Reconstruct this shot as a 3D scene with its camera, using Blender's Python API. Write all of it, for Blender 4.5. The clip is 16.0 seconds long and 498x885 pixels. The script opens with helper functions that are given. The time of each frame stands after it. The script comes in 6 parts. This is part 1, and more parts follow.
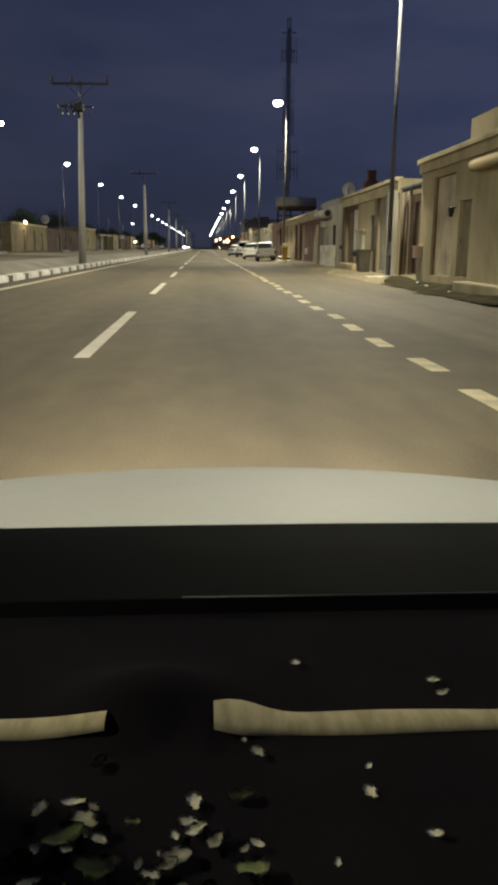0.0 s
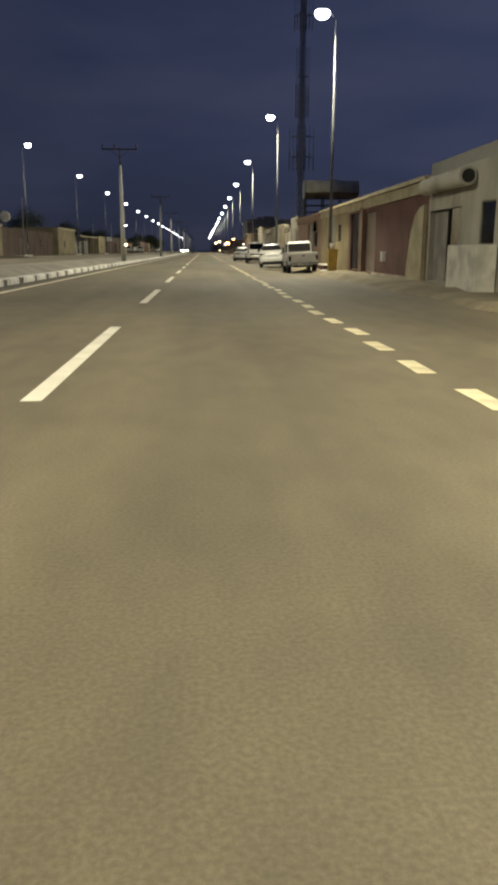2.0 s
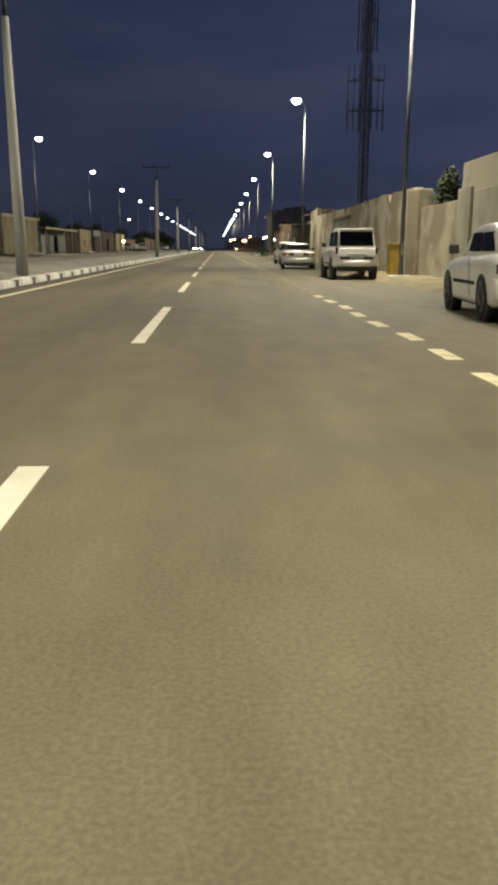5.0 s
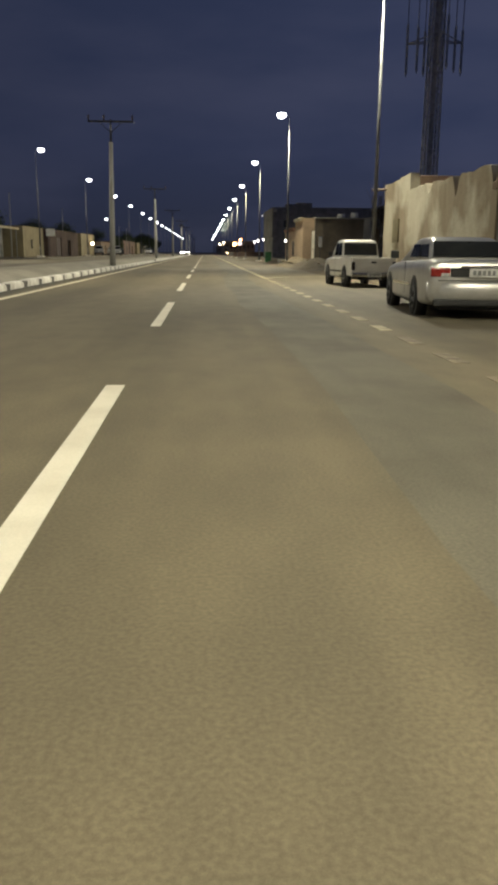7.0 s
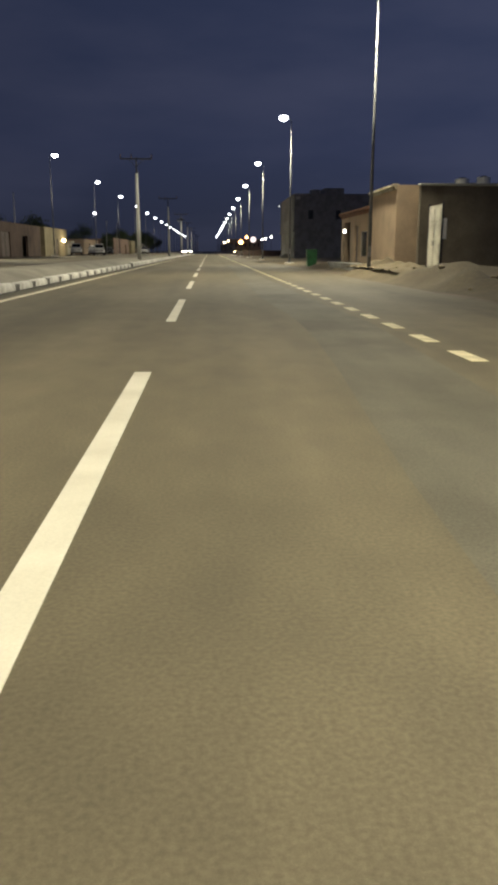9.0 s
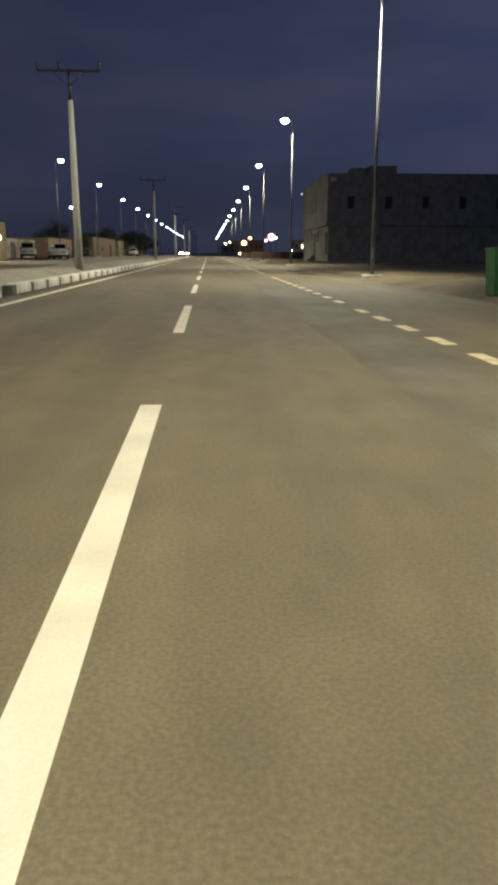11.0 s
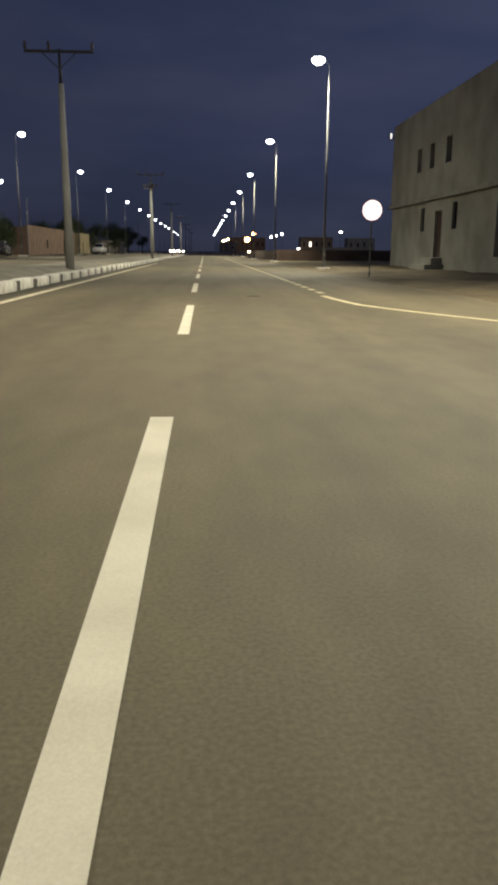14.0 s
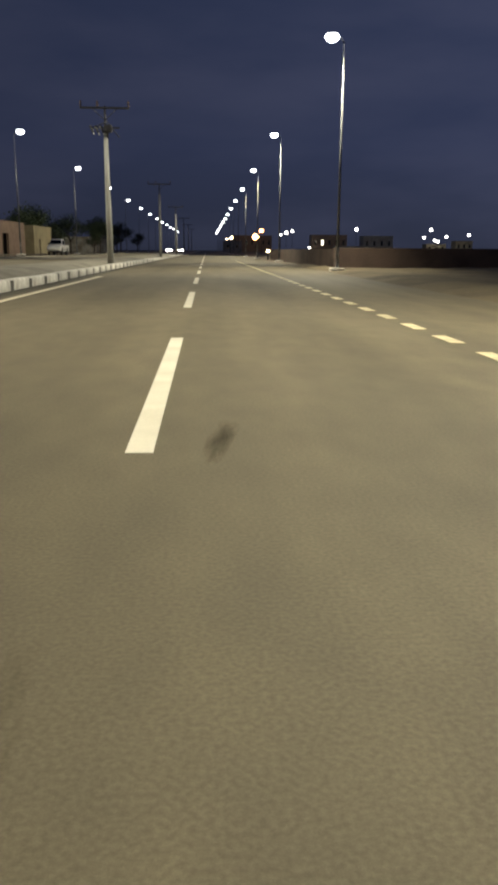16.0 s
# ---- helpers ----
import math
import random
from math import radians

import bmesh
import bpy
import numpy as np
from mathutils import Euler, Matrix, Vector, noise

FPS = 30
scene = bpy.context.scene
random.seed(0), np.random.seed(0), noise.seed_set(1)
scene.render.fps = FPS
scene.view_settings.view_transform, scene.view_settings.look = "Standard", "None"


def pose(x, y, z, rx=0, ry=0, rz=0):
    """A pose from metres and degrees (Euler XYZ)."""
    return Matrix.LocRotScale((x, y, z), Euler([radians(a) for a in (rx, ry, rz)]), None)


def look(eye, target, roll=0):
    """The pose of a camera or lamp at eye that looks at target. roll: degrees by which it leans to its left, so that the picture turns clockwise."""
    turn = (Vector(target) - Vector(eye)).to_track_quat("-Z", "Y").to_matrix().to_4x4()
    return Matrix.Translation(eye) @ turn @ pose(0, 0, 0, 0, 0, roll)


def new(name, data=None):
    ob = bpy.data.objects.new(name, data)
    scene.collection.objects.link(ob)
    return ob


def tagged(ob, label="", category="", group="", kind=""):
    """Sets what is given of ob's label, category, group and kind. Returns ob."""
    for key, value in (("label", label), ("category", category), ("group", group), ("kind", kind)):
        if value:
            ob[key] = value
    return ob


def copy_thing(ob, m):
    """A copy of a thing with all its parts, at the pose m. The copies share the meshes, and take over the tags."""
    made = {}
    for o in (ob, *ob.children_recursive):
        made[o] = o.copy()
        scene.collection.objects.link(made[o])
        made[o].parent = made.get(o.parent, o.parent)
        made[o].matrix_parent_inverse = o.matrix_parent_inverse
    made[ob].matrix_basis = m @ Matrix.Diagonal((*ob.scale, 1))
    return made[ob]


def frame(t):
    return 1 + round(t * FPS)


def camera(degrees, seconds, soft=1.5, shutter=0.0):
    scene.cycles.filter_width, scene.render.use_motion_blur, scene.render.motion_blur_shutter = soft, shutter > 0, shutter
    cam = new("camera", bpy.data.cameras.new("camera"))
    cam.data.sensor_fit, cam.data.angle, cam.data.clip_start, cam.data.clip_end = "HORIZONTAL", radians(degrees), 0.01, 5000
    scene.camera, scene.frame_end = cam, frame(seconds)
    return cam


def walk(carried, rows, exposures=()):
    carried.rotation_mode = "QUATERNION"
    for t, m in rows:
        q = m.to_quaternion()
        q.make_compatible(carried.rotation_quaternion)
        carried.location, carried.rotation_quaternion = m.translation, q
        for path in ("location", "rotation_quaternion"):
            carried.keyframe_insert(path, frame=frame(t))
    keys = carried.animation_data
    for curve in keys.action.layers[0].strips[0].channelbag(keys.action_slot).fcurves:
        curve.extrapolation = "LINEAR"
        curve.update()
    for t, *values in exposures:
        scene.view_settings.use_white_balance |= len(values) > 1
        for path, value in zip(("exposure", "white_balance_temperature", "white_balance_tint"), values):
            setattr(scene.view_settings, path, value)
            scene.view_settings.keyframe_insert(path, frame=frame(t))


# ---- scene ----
cam = camera(35.32, 16.0, soft=3.8)
# seconds, x, y, pitch, roll, yaw
ROWS = [
    (0, 0.000, 0.000, -13.98, 0.41, -3.29),
    (0.5, 0.019, 6.487, -13.93, 0.19, -3.23),
    (1, 0.028, 13.154, -13.87, 0.29, -3.26),
    (1.5, 0.037, 20.004, -13.87, 0.31, -3.29),
    (2, 0.047, 27.120, -13.78, 0.17, -3.30),
    (2.5, 0.072, 34.284, -13.86, 0.49, -3.33),
    (3, 0.086, 41.482, -13.88, 0.20, -3.15),
    (3.5, 0.023, 48.962, -13.99, 0.24, -2.78),
    (4, -0.126, 56.769, -13.99, 0.17, -2.40),
    (4.5, -0.239, 64.615, -13.98, 0.15, -2.25),
    (7, -0.539, 106.828, -13.64, 0.41, -3.22),
    (7.5, -0.538, 115.663, -13.76, 0.12, -3.20),
    (8, -0.575, 124.575, -13.90, -0.03, -3.09),
    (8.5, -0.627, 133.699, -13.74, -0.02, -2.91),
    (9, -0.691, 143.145, -13.74, 0.09, -2.89),
    (11.5, -0.930, 192.05, -13.60, -0.01, -2.93),
    (12, -0.962, 202.388, -13.74, -0.02, -2.97),
    (12.5, -0.988, 212.550, -13.74, 0.26, -3.08),
    (13, -1.021, 222.929, -13.73, 0.23, -3.06),
    (13.5, -1.059, 233.577, -13.77, 0.21, -3.09),
    (14, -1.048, 244.236, -13.73, 0.39, -3.26),
    (14.5, -0.982, 255.030, -13.79, 0.51, -3.45),
    (15, -0.911, 265.982, -13.95, 0.23, -3.45),
    (15.5, -0.878, 277.304, -13.78, 0.29, -3.28),
    (16, -0.954, 288.336, -13.80, 0.40, -3.12),
]
PATH = [(t, pose(x, y, 1.2, 90 + p, 0, w) @ pose(0, 0, 0, 0, 0, r)) for t, x, y, p, r, w in ROWS]
walk(cam, PATH, exposures=[(0.0, 0.0), (16.0, 0.0)])

# ---- sky and large lights ----
LAMP_POWER = 19000
LAMP_GLOW = 13
world = bpy.data.worlds.new("dusk_sky")
scene.world = world
world.use_nodes = True
wn, wl = world.node_tree.nodes, world.node_tree.links
wn.clear()
w_out, w_bg = wn.new("ShaderNodeOutputWorld"), wn.new("ShaderNodeBackground")
w_co, w_sep, w_ramp = wn.new("ShaderNodeTexCoord"), wn.new("ShaderNodeSeparateXYZ"), wn.new("ShaderNodeValToRGB")
w_noise, w_mix = wn.new("ShaderNodeTexNoise"), wn.new("ShaderNodeMix")
w_map = wn.new("ShaderNodeMapping")
w_map.inputs["Scale"].default_value = (1.0, 1.0, 3.5)
w_noise.inputs["Scale"].default_value = 2.6
w_noise.inputs["Detail"].default_value = 5
w_mix.data_type, w_mix.blend_type = "RGBA", "MIX"
w_ramp.color_ramp.elements[0].position, w_ramp.color_ramp.elements[0].color = 0.0, (0.0165, 0.0195, 0.034, 1)
w_ramp.color_ramp.elements[1].position, w_ramp.color_ramp.elements[1].color = 0.55, (0.0155, 0.0225, 0.051, 1)
mid = w_ramp.color_ramp.elements.new(0.12)
mid.color = (0.0195, 0.0248, 0.051, 1)
w_mix.inputs[7].default_value = (0.040, 0.044, 0.076, 1)
w_fac = wn.new("ShaderNodeMapRange")
w_fac.inputs["From Min"].default_value, w_fac.inputs["From Max"].default_value = 0.42, 0.80
w_fac.inputs["To Max"].default_value = 0.75
wl.new(w_co.outputs["Generated"], w_sep.inputs[0])
wl.new(w_sep.outputs["Z"], w_ramp.inputs[0])
wl.new(w_co.outputs["Generated"], w_map.inputs[0])
wl.new(w_map.outputs[0], w_noise.inputs[0])
wl.new(w_noise.outputs[0], w_fac.inputs[0])
wl.new(w_fac.outputs[0], w_mix.inputs[0])
wl.new(w_ramp.outputs[0], w_mix.inputs[6])
w_side, w_gain = wn.new("ShaderNodeMapRange"), wn.new("ShaderNodeMix")
w_side.inputs["From Min"].default_value, w_side.inputs["From Max"].default_value = -0.30, 0.32
w_side.inputs["To Min"].default_value, w_side.inputs["To Max"].default_value = 1.10, 1.65
w_gain.data_type, w_gain.blend_type = "RGBA", "MULTIPLY"
w_gain.inputs[0].default_value = 1.0
wl.new(w_sep.outputs["X"], w_side.inputs[0])
wl.new(w_mix.outputs[2], w_gain.inputs[6])
wl.new(w_side.outputs[0], w_gain.inputs[7])
wl.new(w_gain.outputs[2], w_bg.inputs[0])
wl.new(w_bg.outputs[0], w_out.inputs[0])
w_bg.inputs[1].default_value = 1.0


# ---- materials ----
def material(name, colour, rough=0.8, metal=0.0, second=None, scale=2.0, fine=40.0, bump=0.3, spread=0.5, vary=0.0, coat=0.0, spec=0.5, low=0.40, high=0.65, stretch=(1, 1, 1)):
    """Two scales of noise between two colours, with fine grain, relief and a change from piece to piece."""
    m = bpy.data.materials.new(name)
    m.use_nodes = True
    n, l = m.node_tree.nodes, m.node_tree.links
    b = n["Principled BSDF"]
    b.inputs["Metallic"].default_value = metal
    b.inputs["Coat Weight"].default_value = coat
    b.inputs["Specular IOR Level"].default_value = spec
    b.inputs["Coat Roughness"].default_value = 0.04
    second = second or tuple(c * 0.62 for c in colour)
    co = n.new("ShaderNodeTexCoord")
    mp = n.new("ShaderNodeMapping")
    mp.inputs["Scale"].default_value = stretch
    big, small = n.new("ShaderNodeTexNoise"), n.new("ShaderNodeTexNoise")
    big.inputs["Scale"].default_value, big.inputs["Detail"].default_value = scale, 6
    small.inputs["Scale"].default_value, small.inputs["Detail"].default_value = fine, 6
    small.inputs["Roughness"].default_value = 0.72
    l.new(co.outputs["Object"], mp.inputs[0])
    l.new(mp.outputs[0], big.inputs["Vector"])
    l.new(co.outputs["Object"], small.inputs["Vector"])
    rng = n.new("ShaderNodeMapRange")
    rng.inputs["From Min"].default_value, rng.inputs["From Max"].default_value = low, high
    l.new(big.outputs[0], rng.inputs[0])
    mix = n.new("ShaderNodeMix")
    mix.data_type = "RGBA"
    mix.inputs[6].default_value, mix.inputs[7].default_value = (*colour, 1), (*second, 1)
    l.new(rng.outputs[0], mix.inputs[0])
    grain = n.new("ShaderNodeMapRange")
    grain.inputs["From Min"].default_value, grain.inputs["From Max"].default_value = 0.3, 0.7
    grain.inputs["To Min"].default_value, grain.inputs["To Max"].default_value = 1 - spread * 0.5, 1 + spread * 0.3
    l.new(small.outputs[0], grain.inputs[0])
    hsv = n.new("ShaderNodeHueSaturation")
    l.new(mix.outputs[2], hsv.inputs["Color"])
    if vary:
        info, add, mul = n.new("ShaderNodeObjectInfo"), n.new("ShaderNodeMapRange"), n.new("ShaderNodeMath")
        add.inputs["To Min"].default_value, add.inputs["To Max"].default_value = 1 - vary, 1 + vary
        mul.operation = "MULTIPLY"
        l.new(info.outputs["Random"], add.inputs[0])
        l.new(add.outputs[0], mul.inputs[0])
        l.new(grain.outputs[0], mul.inputs[1])
        l.new(mul.outputs[0], hsv.inputs["Value"])
    else:
        l.new(grain.outputs[0], hsv.inputs["Value"])
    l.new(hsv.outputs[0], b.inputs["Base Color"])
    rr = n.new("ShaderNodeMapRange")
    rr.inputs["To Min"].default_value, rr.inputs["To Max"].default_value = max(0.02, rough - 0.08), min(1.0, rough + 0.08)
    l.new(big.outputs[0], rr.inputs[0])
    l.new(rr.outputs[0], b.inputs["Roughness"])
    if bump:
        bp = n.new("ShaderNodeBump")
        bp.inputs["Strength"].default_value, bp.inputs["Distance"].default_value = bump, 0.02
        l.new(small.outputs[0], bp.inputs["Height"])
        l.new(bp.outputs[0], b.inputs["Normal"])
    return m


def glow(name, colour, strength):
    m = bpy.data.materials.new(name)
    m.use_nodes = True
    b = m.node_tree.nodes["Principled BSDF"]
    b.inputs["Base Color"].default_value = (*[min(1, c) for c in colour], 1)
    b.inputs["Emission Color"].default_value = (*colour, 1)
    b.inputs["Emission Strength"].default_value = strength
    return m


ASPHALT = material("asphalt", (0.124, 0.102, 0.062), 0.80, second=(0.086, 0.070, 0.042), scale=0.22, fine=240, bump=0.03, spread=0.42, stretch=(1.6, 0.35, 1))


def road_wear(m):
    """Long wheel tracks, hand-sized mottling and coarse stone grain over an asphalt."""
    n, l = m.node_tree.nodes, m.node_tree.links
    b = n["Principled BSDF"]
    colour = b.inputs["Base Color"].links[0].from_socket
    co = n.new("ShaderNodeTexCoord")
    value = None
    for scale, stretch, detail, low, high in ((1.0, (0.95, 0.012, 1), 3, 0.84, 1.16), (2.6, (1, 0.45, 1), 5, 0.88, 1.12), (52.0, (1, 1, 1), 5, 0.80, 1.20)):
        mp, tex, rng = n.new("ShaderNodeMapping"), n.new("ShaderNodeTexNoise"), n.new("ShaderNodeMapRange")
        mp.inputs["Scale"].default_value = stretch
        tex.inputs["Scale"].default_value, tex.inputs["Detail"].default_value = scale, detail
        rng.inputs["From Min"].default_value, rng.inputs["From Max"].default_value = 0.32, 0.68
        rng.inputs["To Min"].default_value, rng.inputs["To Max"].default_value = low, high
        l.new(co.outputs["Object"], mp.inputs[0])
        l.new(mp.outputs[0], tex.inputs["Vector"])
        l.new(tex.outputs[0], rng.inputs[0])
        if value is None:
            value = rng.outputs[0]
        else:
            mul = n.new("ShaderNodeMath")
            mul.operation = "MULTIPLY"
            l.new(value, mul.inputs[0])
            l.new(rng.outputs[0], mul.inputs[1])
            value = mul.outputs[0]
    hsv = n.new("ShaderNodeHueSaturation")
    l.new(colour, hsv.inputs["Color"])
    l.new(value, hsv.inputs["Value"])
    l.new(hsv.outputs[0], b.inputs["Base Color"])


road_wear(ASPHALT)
ASPHALT_DARK = material("asphalt_dark", (0.062, 0.054, 0.038), 0.9, second=(0.095, 0.082, 0.055), scale=0.8, fine=120, bump=0.15, spread=0.5, stretch=(1, 0.2, 1))
YARD_BLOCK = material("yard_block", (0.140, 0.118, 0.086), 0.92, second=(0.085, 0.071, 0.052), scale=0.6, fine=12, bump=0.5, spread=0.4)
# Dark brown; for some fronts across the road it also holds their shade.
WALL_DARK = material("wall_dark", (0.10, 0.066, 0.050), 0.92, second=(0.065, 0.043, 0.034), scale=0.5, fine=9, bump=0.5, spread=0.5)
ASPHALT_WORN = material("asphalt_worn", (0.116, 0.104, 0.074), 0.82, second=(0.084, 0.074, 0.052), scale=0.5, fine=120, bump=0.15, spread=0.4)
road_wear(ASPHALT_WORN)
SAND = material("sand", (0.222, 0.184, 0.112), 0.95, second=(0.138, 0.112, 0.068), scale=0.5, fine=9, bump=0.9, spread=0.7)
DIRT = material("dirt", (0.132, 0.103, 0.059), 0.95, second=(0.070, 0.052, 0.031), scale=0.35, fine=8, bump=0.8, spread=0.6)
EARTH = material("earth", (0.17, 0.13, 0.09), 0.95, second=(0.10, 0.08, 0.055), scale=0.3, fine=6, bump=0.9, spread=0.7)
PAVING = material("paving", (0.235, 0.213, 0.170), 0.9, second=(0.165, 0.148, 0.115), scale=0.6, fine=12, bump=0.4, spread=0.5)
KERB_WHITE = material("kerb_white", (0.68, 0.66, 0.60), 0.75, second=(0.44, 0.41, 0.36), scale=3, fine=24, bump=0.4, vary=0.12)
LINE_CREAM = material("line_cream", (0.66, 0.60, 0.44), 0.75, second=(0.50, 0.45, 0.32), scale=2, fine=30, bump=0.2, spread=0.4)
WET_MUD = material("wet_mud", (0.027, 0.024, 0.013), 0.95, second=(0.062, 0.053, 0.031), scale=1.4, fine=14, bump=0.4, spread=0.5, spec=0.05)
WET_SOIL = material("wet_soil", (0.022, 0.022, 0.012), 0.95, second=(0.046, 0.041, 0.025), scale=1.6, fine=14, bump=0.4, spread=0.5, spec=0.05)
STAIN_FAINT = material("faint_stain", (0.070, 0.060, 0.042), 0.92, second=(0.095, 0.080, 0.052), scale=4, fine=60, bump=0.1, spec=0.1)


def soft_rim(m):
    """Lets a stain thin out unevenly from its middle to its rim."""
    n, l = m.node_tree.nodes, m.node_tree.links
    co, size, tex, rng, add = n.new("ShaderNodeTexCoord"), n.new("ShaderNodeVectorMath"), n.new("ShaderNodeTexNoise"), n.new("ShaderNodeMapRange"), n.new("ShaderNodeMath")
    size.operation, add.operation = "LENGTH", "ADD"
    tex.inputs["Scale"].default_value, tex.inputs["Detail"].default_value = 2.2, 5
    l.new(co.outputs["Object"], size.inputs[0])
    l.new(co.outputs["Object"], tex.inputs["Vector"])
    l.new(size.outputs["Value"], add.inputs[0])
    l.new(tex.outputs[0], add.inputs[1])
    rng.inputs["From Min"].default_value, rng.inputs["From Max"].default_value = 0.5, 1.25
    rng.inputs["To Min"].default_value, rng.inputs["To Max"].default_value = 0.8, 0.0
    l.new(add.outputs[0], rng.inputs[0])
    l.new(rng.outputs[0], n["Principled BSDF"].inputs["Alpha"])


soft_rim(STAIN_FAINT)
soft_rim(WET_SOIL)

STAIN = material("oil_stain", (0.048, 0.042, 0.030), 0.95, second=(0.060, 0.052, 0.037), scale=2.5, fine=60, bump=0.1, spec=0.08)
TAIL_DARK = material("tail_dark", (0.030, 0.017, 0.016), 0.2, scale=10, fine=40, bump=0.03, coat=0.5)
KERB_BLACK = material("kerb_black", (0.055, 0.052, 0.046), 0.8, second=(0.10, 0.09, 0.075), scale=3, fine=24, bump=0.4, vary=0.15)
LINE_WHITE = material("line_white", (0.66, 0.62, 0.51), 0.7, second=(0.56, 0.52, 0.42), scale=1.5, fine=90, bump=0.1, spread=0.25, vary=0.06)
LINE_YELLOW = material("line_yellow", (0.62, 0.545, 0.34), 0.75, second=(0.42, 0.37, 0.24), scale=3, fine=30, bump=0.2, vary=0.14)
LINE_FADED = material("line_faded", (0.40, 0.35, 0.225), 0.8, second=(0.22, 0.19, 0.125), scale=4, fine=30, bump=0.2, vary=0.2)
LINE_WORN = material("line_worn", (0.26, 0.22, 0.14), 0.8, second=(0.12, 0.10, 0.075), scale=5, fine=30, bump=0.2, vary=0.2, low=0.35, high=0.6)
CREAM = material("plaster_cream", (0.365, 0.316, 0.196), 0.9, second=(0.255, 0.214, 0.130), scale=0.7, fine=18, spread=0.25, stretch=(1, 1, 0.5))
TRIM_CREAM = material("trim_cream", (0.440, 0.390, 0.258), 0.85, second=(0.330, 0.286, 0.185), scale=1.2, fine=22, spread=0.25)
OCHRE = material("plaster_ochre", (0.345, 0.284, 0.160), 0.9, second=(0.250, 0.200, 0.112), scale=0.7, fine=18, spread=0.25)
OLIVE_TAN = material("plaster_olive", (0.225, 0.190, 0.112), 0.9, second=(0.165, 0.136, 0.080), scale=0.7, fine=18, spread=0.3)
WHITEWASH = material("plaster_white", (0.430, 0.410, 0.338), 0.9, second=(0.290, 0.272, 0.216), scale=0.9, fine=18, spread=0.3, stretch=(1, 1, 0.4))
SHUTTER_PINK = material("shutter_pink", (0.30, 0.245, 0.20), 0.6, second=(0.24, 0.19, 0.155), scale=1.2, fine=24, bump=0.15, spread=0.25)
MAROON = material("plaster_maroon", (0.145, 0.073, 0.060), 0.85, second=(0.105, 0.053, 0.044), scale=0.9, fine=14, spread=0.3)
ROSE_PALE = material("plaster_pink", (0.50, 0.36, 0.29), 0.7, second=(0.42, 0.30, 0.24), scale=2, fine=20, bump=0.1, spread=0.2)
ROSE_DEEP = material("plaster_brown_pink", (0.265, 0.178, 0.125), 0.9, second=(0.20, 0.132, 0.092), scale=0.8, fine=18, spread=0.3)
ROSE = material("plaster_rose", (0.36, 0.26, 0.17), 0.9, second=(0.27, 0.20, 0.135), scale=0.8, fine=18, spread=0.3)
MUD = material("plaster_mud", (0.44, 0.405, 0.315), 0.95, second=(0.25, 0.205, 0.140), scale=0.42, fine=14, bump=0.35, spread=0.35, low=0.44, high=0.56)
CEMENT = material("cement", (0.30, 0.295, 0.262), 0.92, second=(0.21, 0.205, 0.182), scale=0.4, fine=12, bump=0.5, spread=0.35)
BLOCK = material("cement_block", (0.30, 0.288, 0.262), 0.92, second=(0.22, 0.212, 0.192), scale=1.2, fine=10, bump=0.6, spread=0.5)
CLAY = material("clay_brick", (0.21, 0.105, 0.062), 0.9, second=(0.14, 0.068, 0.04), scale=3, fine=20, bump=0.5)
STEEL_GREY = material("steel_grey", (0.30, 0.31, 0.31), 0.45, 0.6, scale=1.5, fine=30, bump=0.1, spread=0.2)
GALVANISED = material("galvanised", (0.115, 0.120, 0.130), 0.75, 0.0, scale=2, fine=26, bump=0.1, spread=0.25)
MAST_STEEL = material("mast_steel", (0.42, 0.44, 0.49), 0.75, 0.0, scale=2, fine=20, bump=0.1, spread=0.3)
DARK_STEEL = material("dark_steel", (0.035, 0.035, 0.04), 0.5, 0.4, scale=2, fine=20, bump=0.1, spread=0.3)
GATE_BROWN = material("gate_brown", (0.075, 0.045, 0.035), 0.5, 0.2, scale=1.5, fine=24, bump=0.15, spread=0.3)
GATE_GREY = material("gate_grey", (0.36, 0.34, 0.29), 0.55, 0.2, scale=1.2, fine=24, bump=0.15, spread=0.25)
GATE_TAN = material("gate_tan", (0.52, 0.46, 0.33), 0.55, 0.1, scale=1.2, fine=24, bump=0.15, spread=0.2)
DOOR_WHITE = material("door_white", (0.70, 0.67, 0.56), 0.5, 0.05, scale=1.5, fine=24, bump=0.1, spread=0.2)
# Near black, so the gloom inside openings and rolled ends is in the colour.
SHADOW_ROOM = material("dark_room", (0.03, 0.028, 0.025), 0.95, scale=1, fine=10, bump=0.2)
GLASS_DARK = material("dark_glass", (0.012, 0.014, 0.016), 0.08, scale=2, fine=20, bump=0.0, spread=0.1)
GLASS_DUSTY = material("dusty_glass", (0.052, 0.054, 0.048), 0.30, scale=2, fine=20, bump=0.0, spread=0.2)
PAINT_WHITE = material("paint_white", (0.63, 0.62, 0.58), 0.32, second=(0.55, 0.53, 0.48), scale=1.5, fine=14, bump=0.02, spread=0.12, coat=0.6)
PAINT_SILVER = material("paint_silver", (0.46, 0.45, 0.42), 0.35, 0.45, second=(0.38, 0.37, 0.34), scale=1.5, fine=14, bump=0.02, spread=0.12, coat=0.5)
PAINT_PEARL = material("paint_pearl", (0.30, 0.305, 0.285), 0.6, 0.0, second=(0.285, 0.285, 0.262), scale=3, fine=60, bump=0.01, spread=0.08, coat=0.0, spec=0.3)
RUBBER = material("rubber", (0.018, 0.018, 0.018), 0.85, scale=8, fine=60, bump=0.3)
RIM = material("rim", (0.10, 0.10, 0.10), 0.5, 0.4, scale=6, fine=40, bump=0.05)
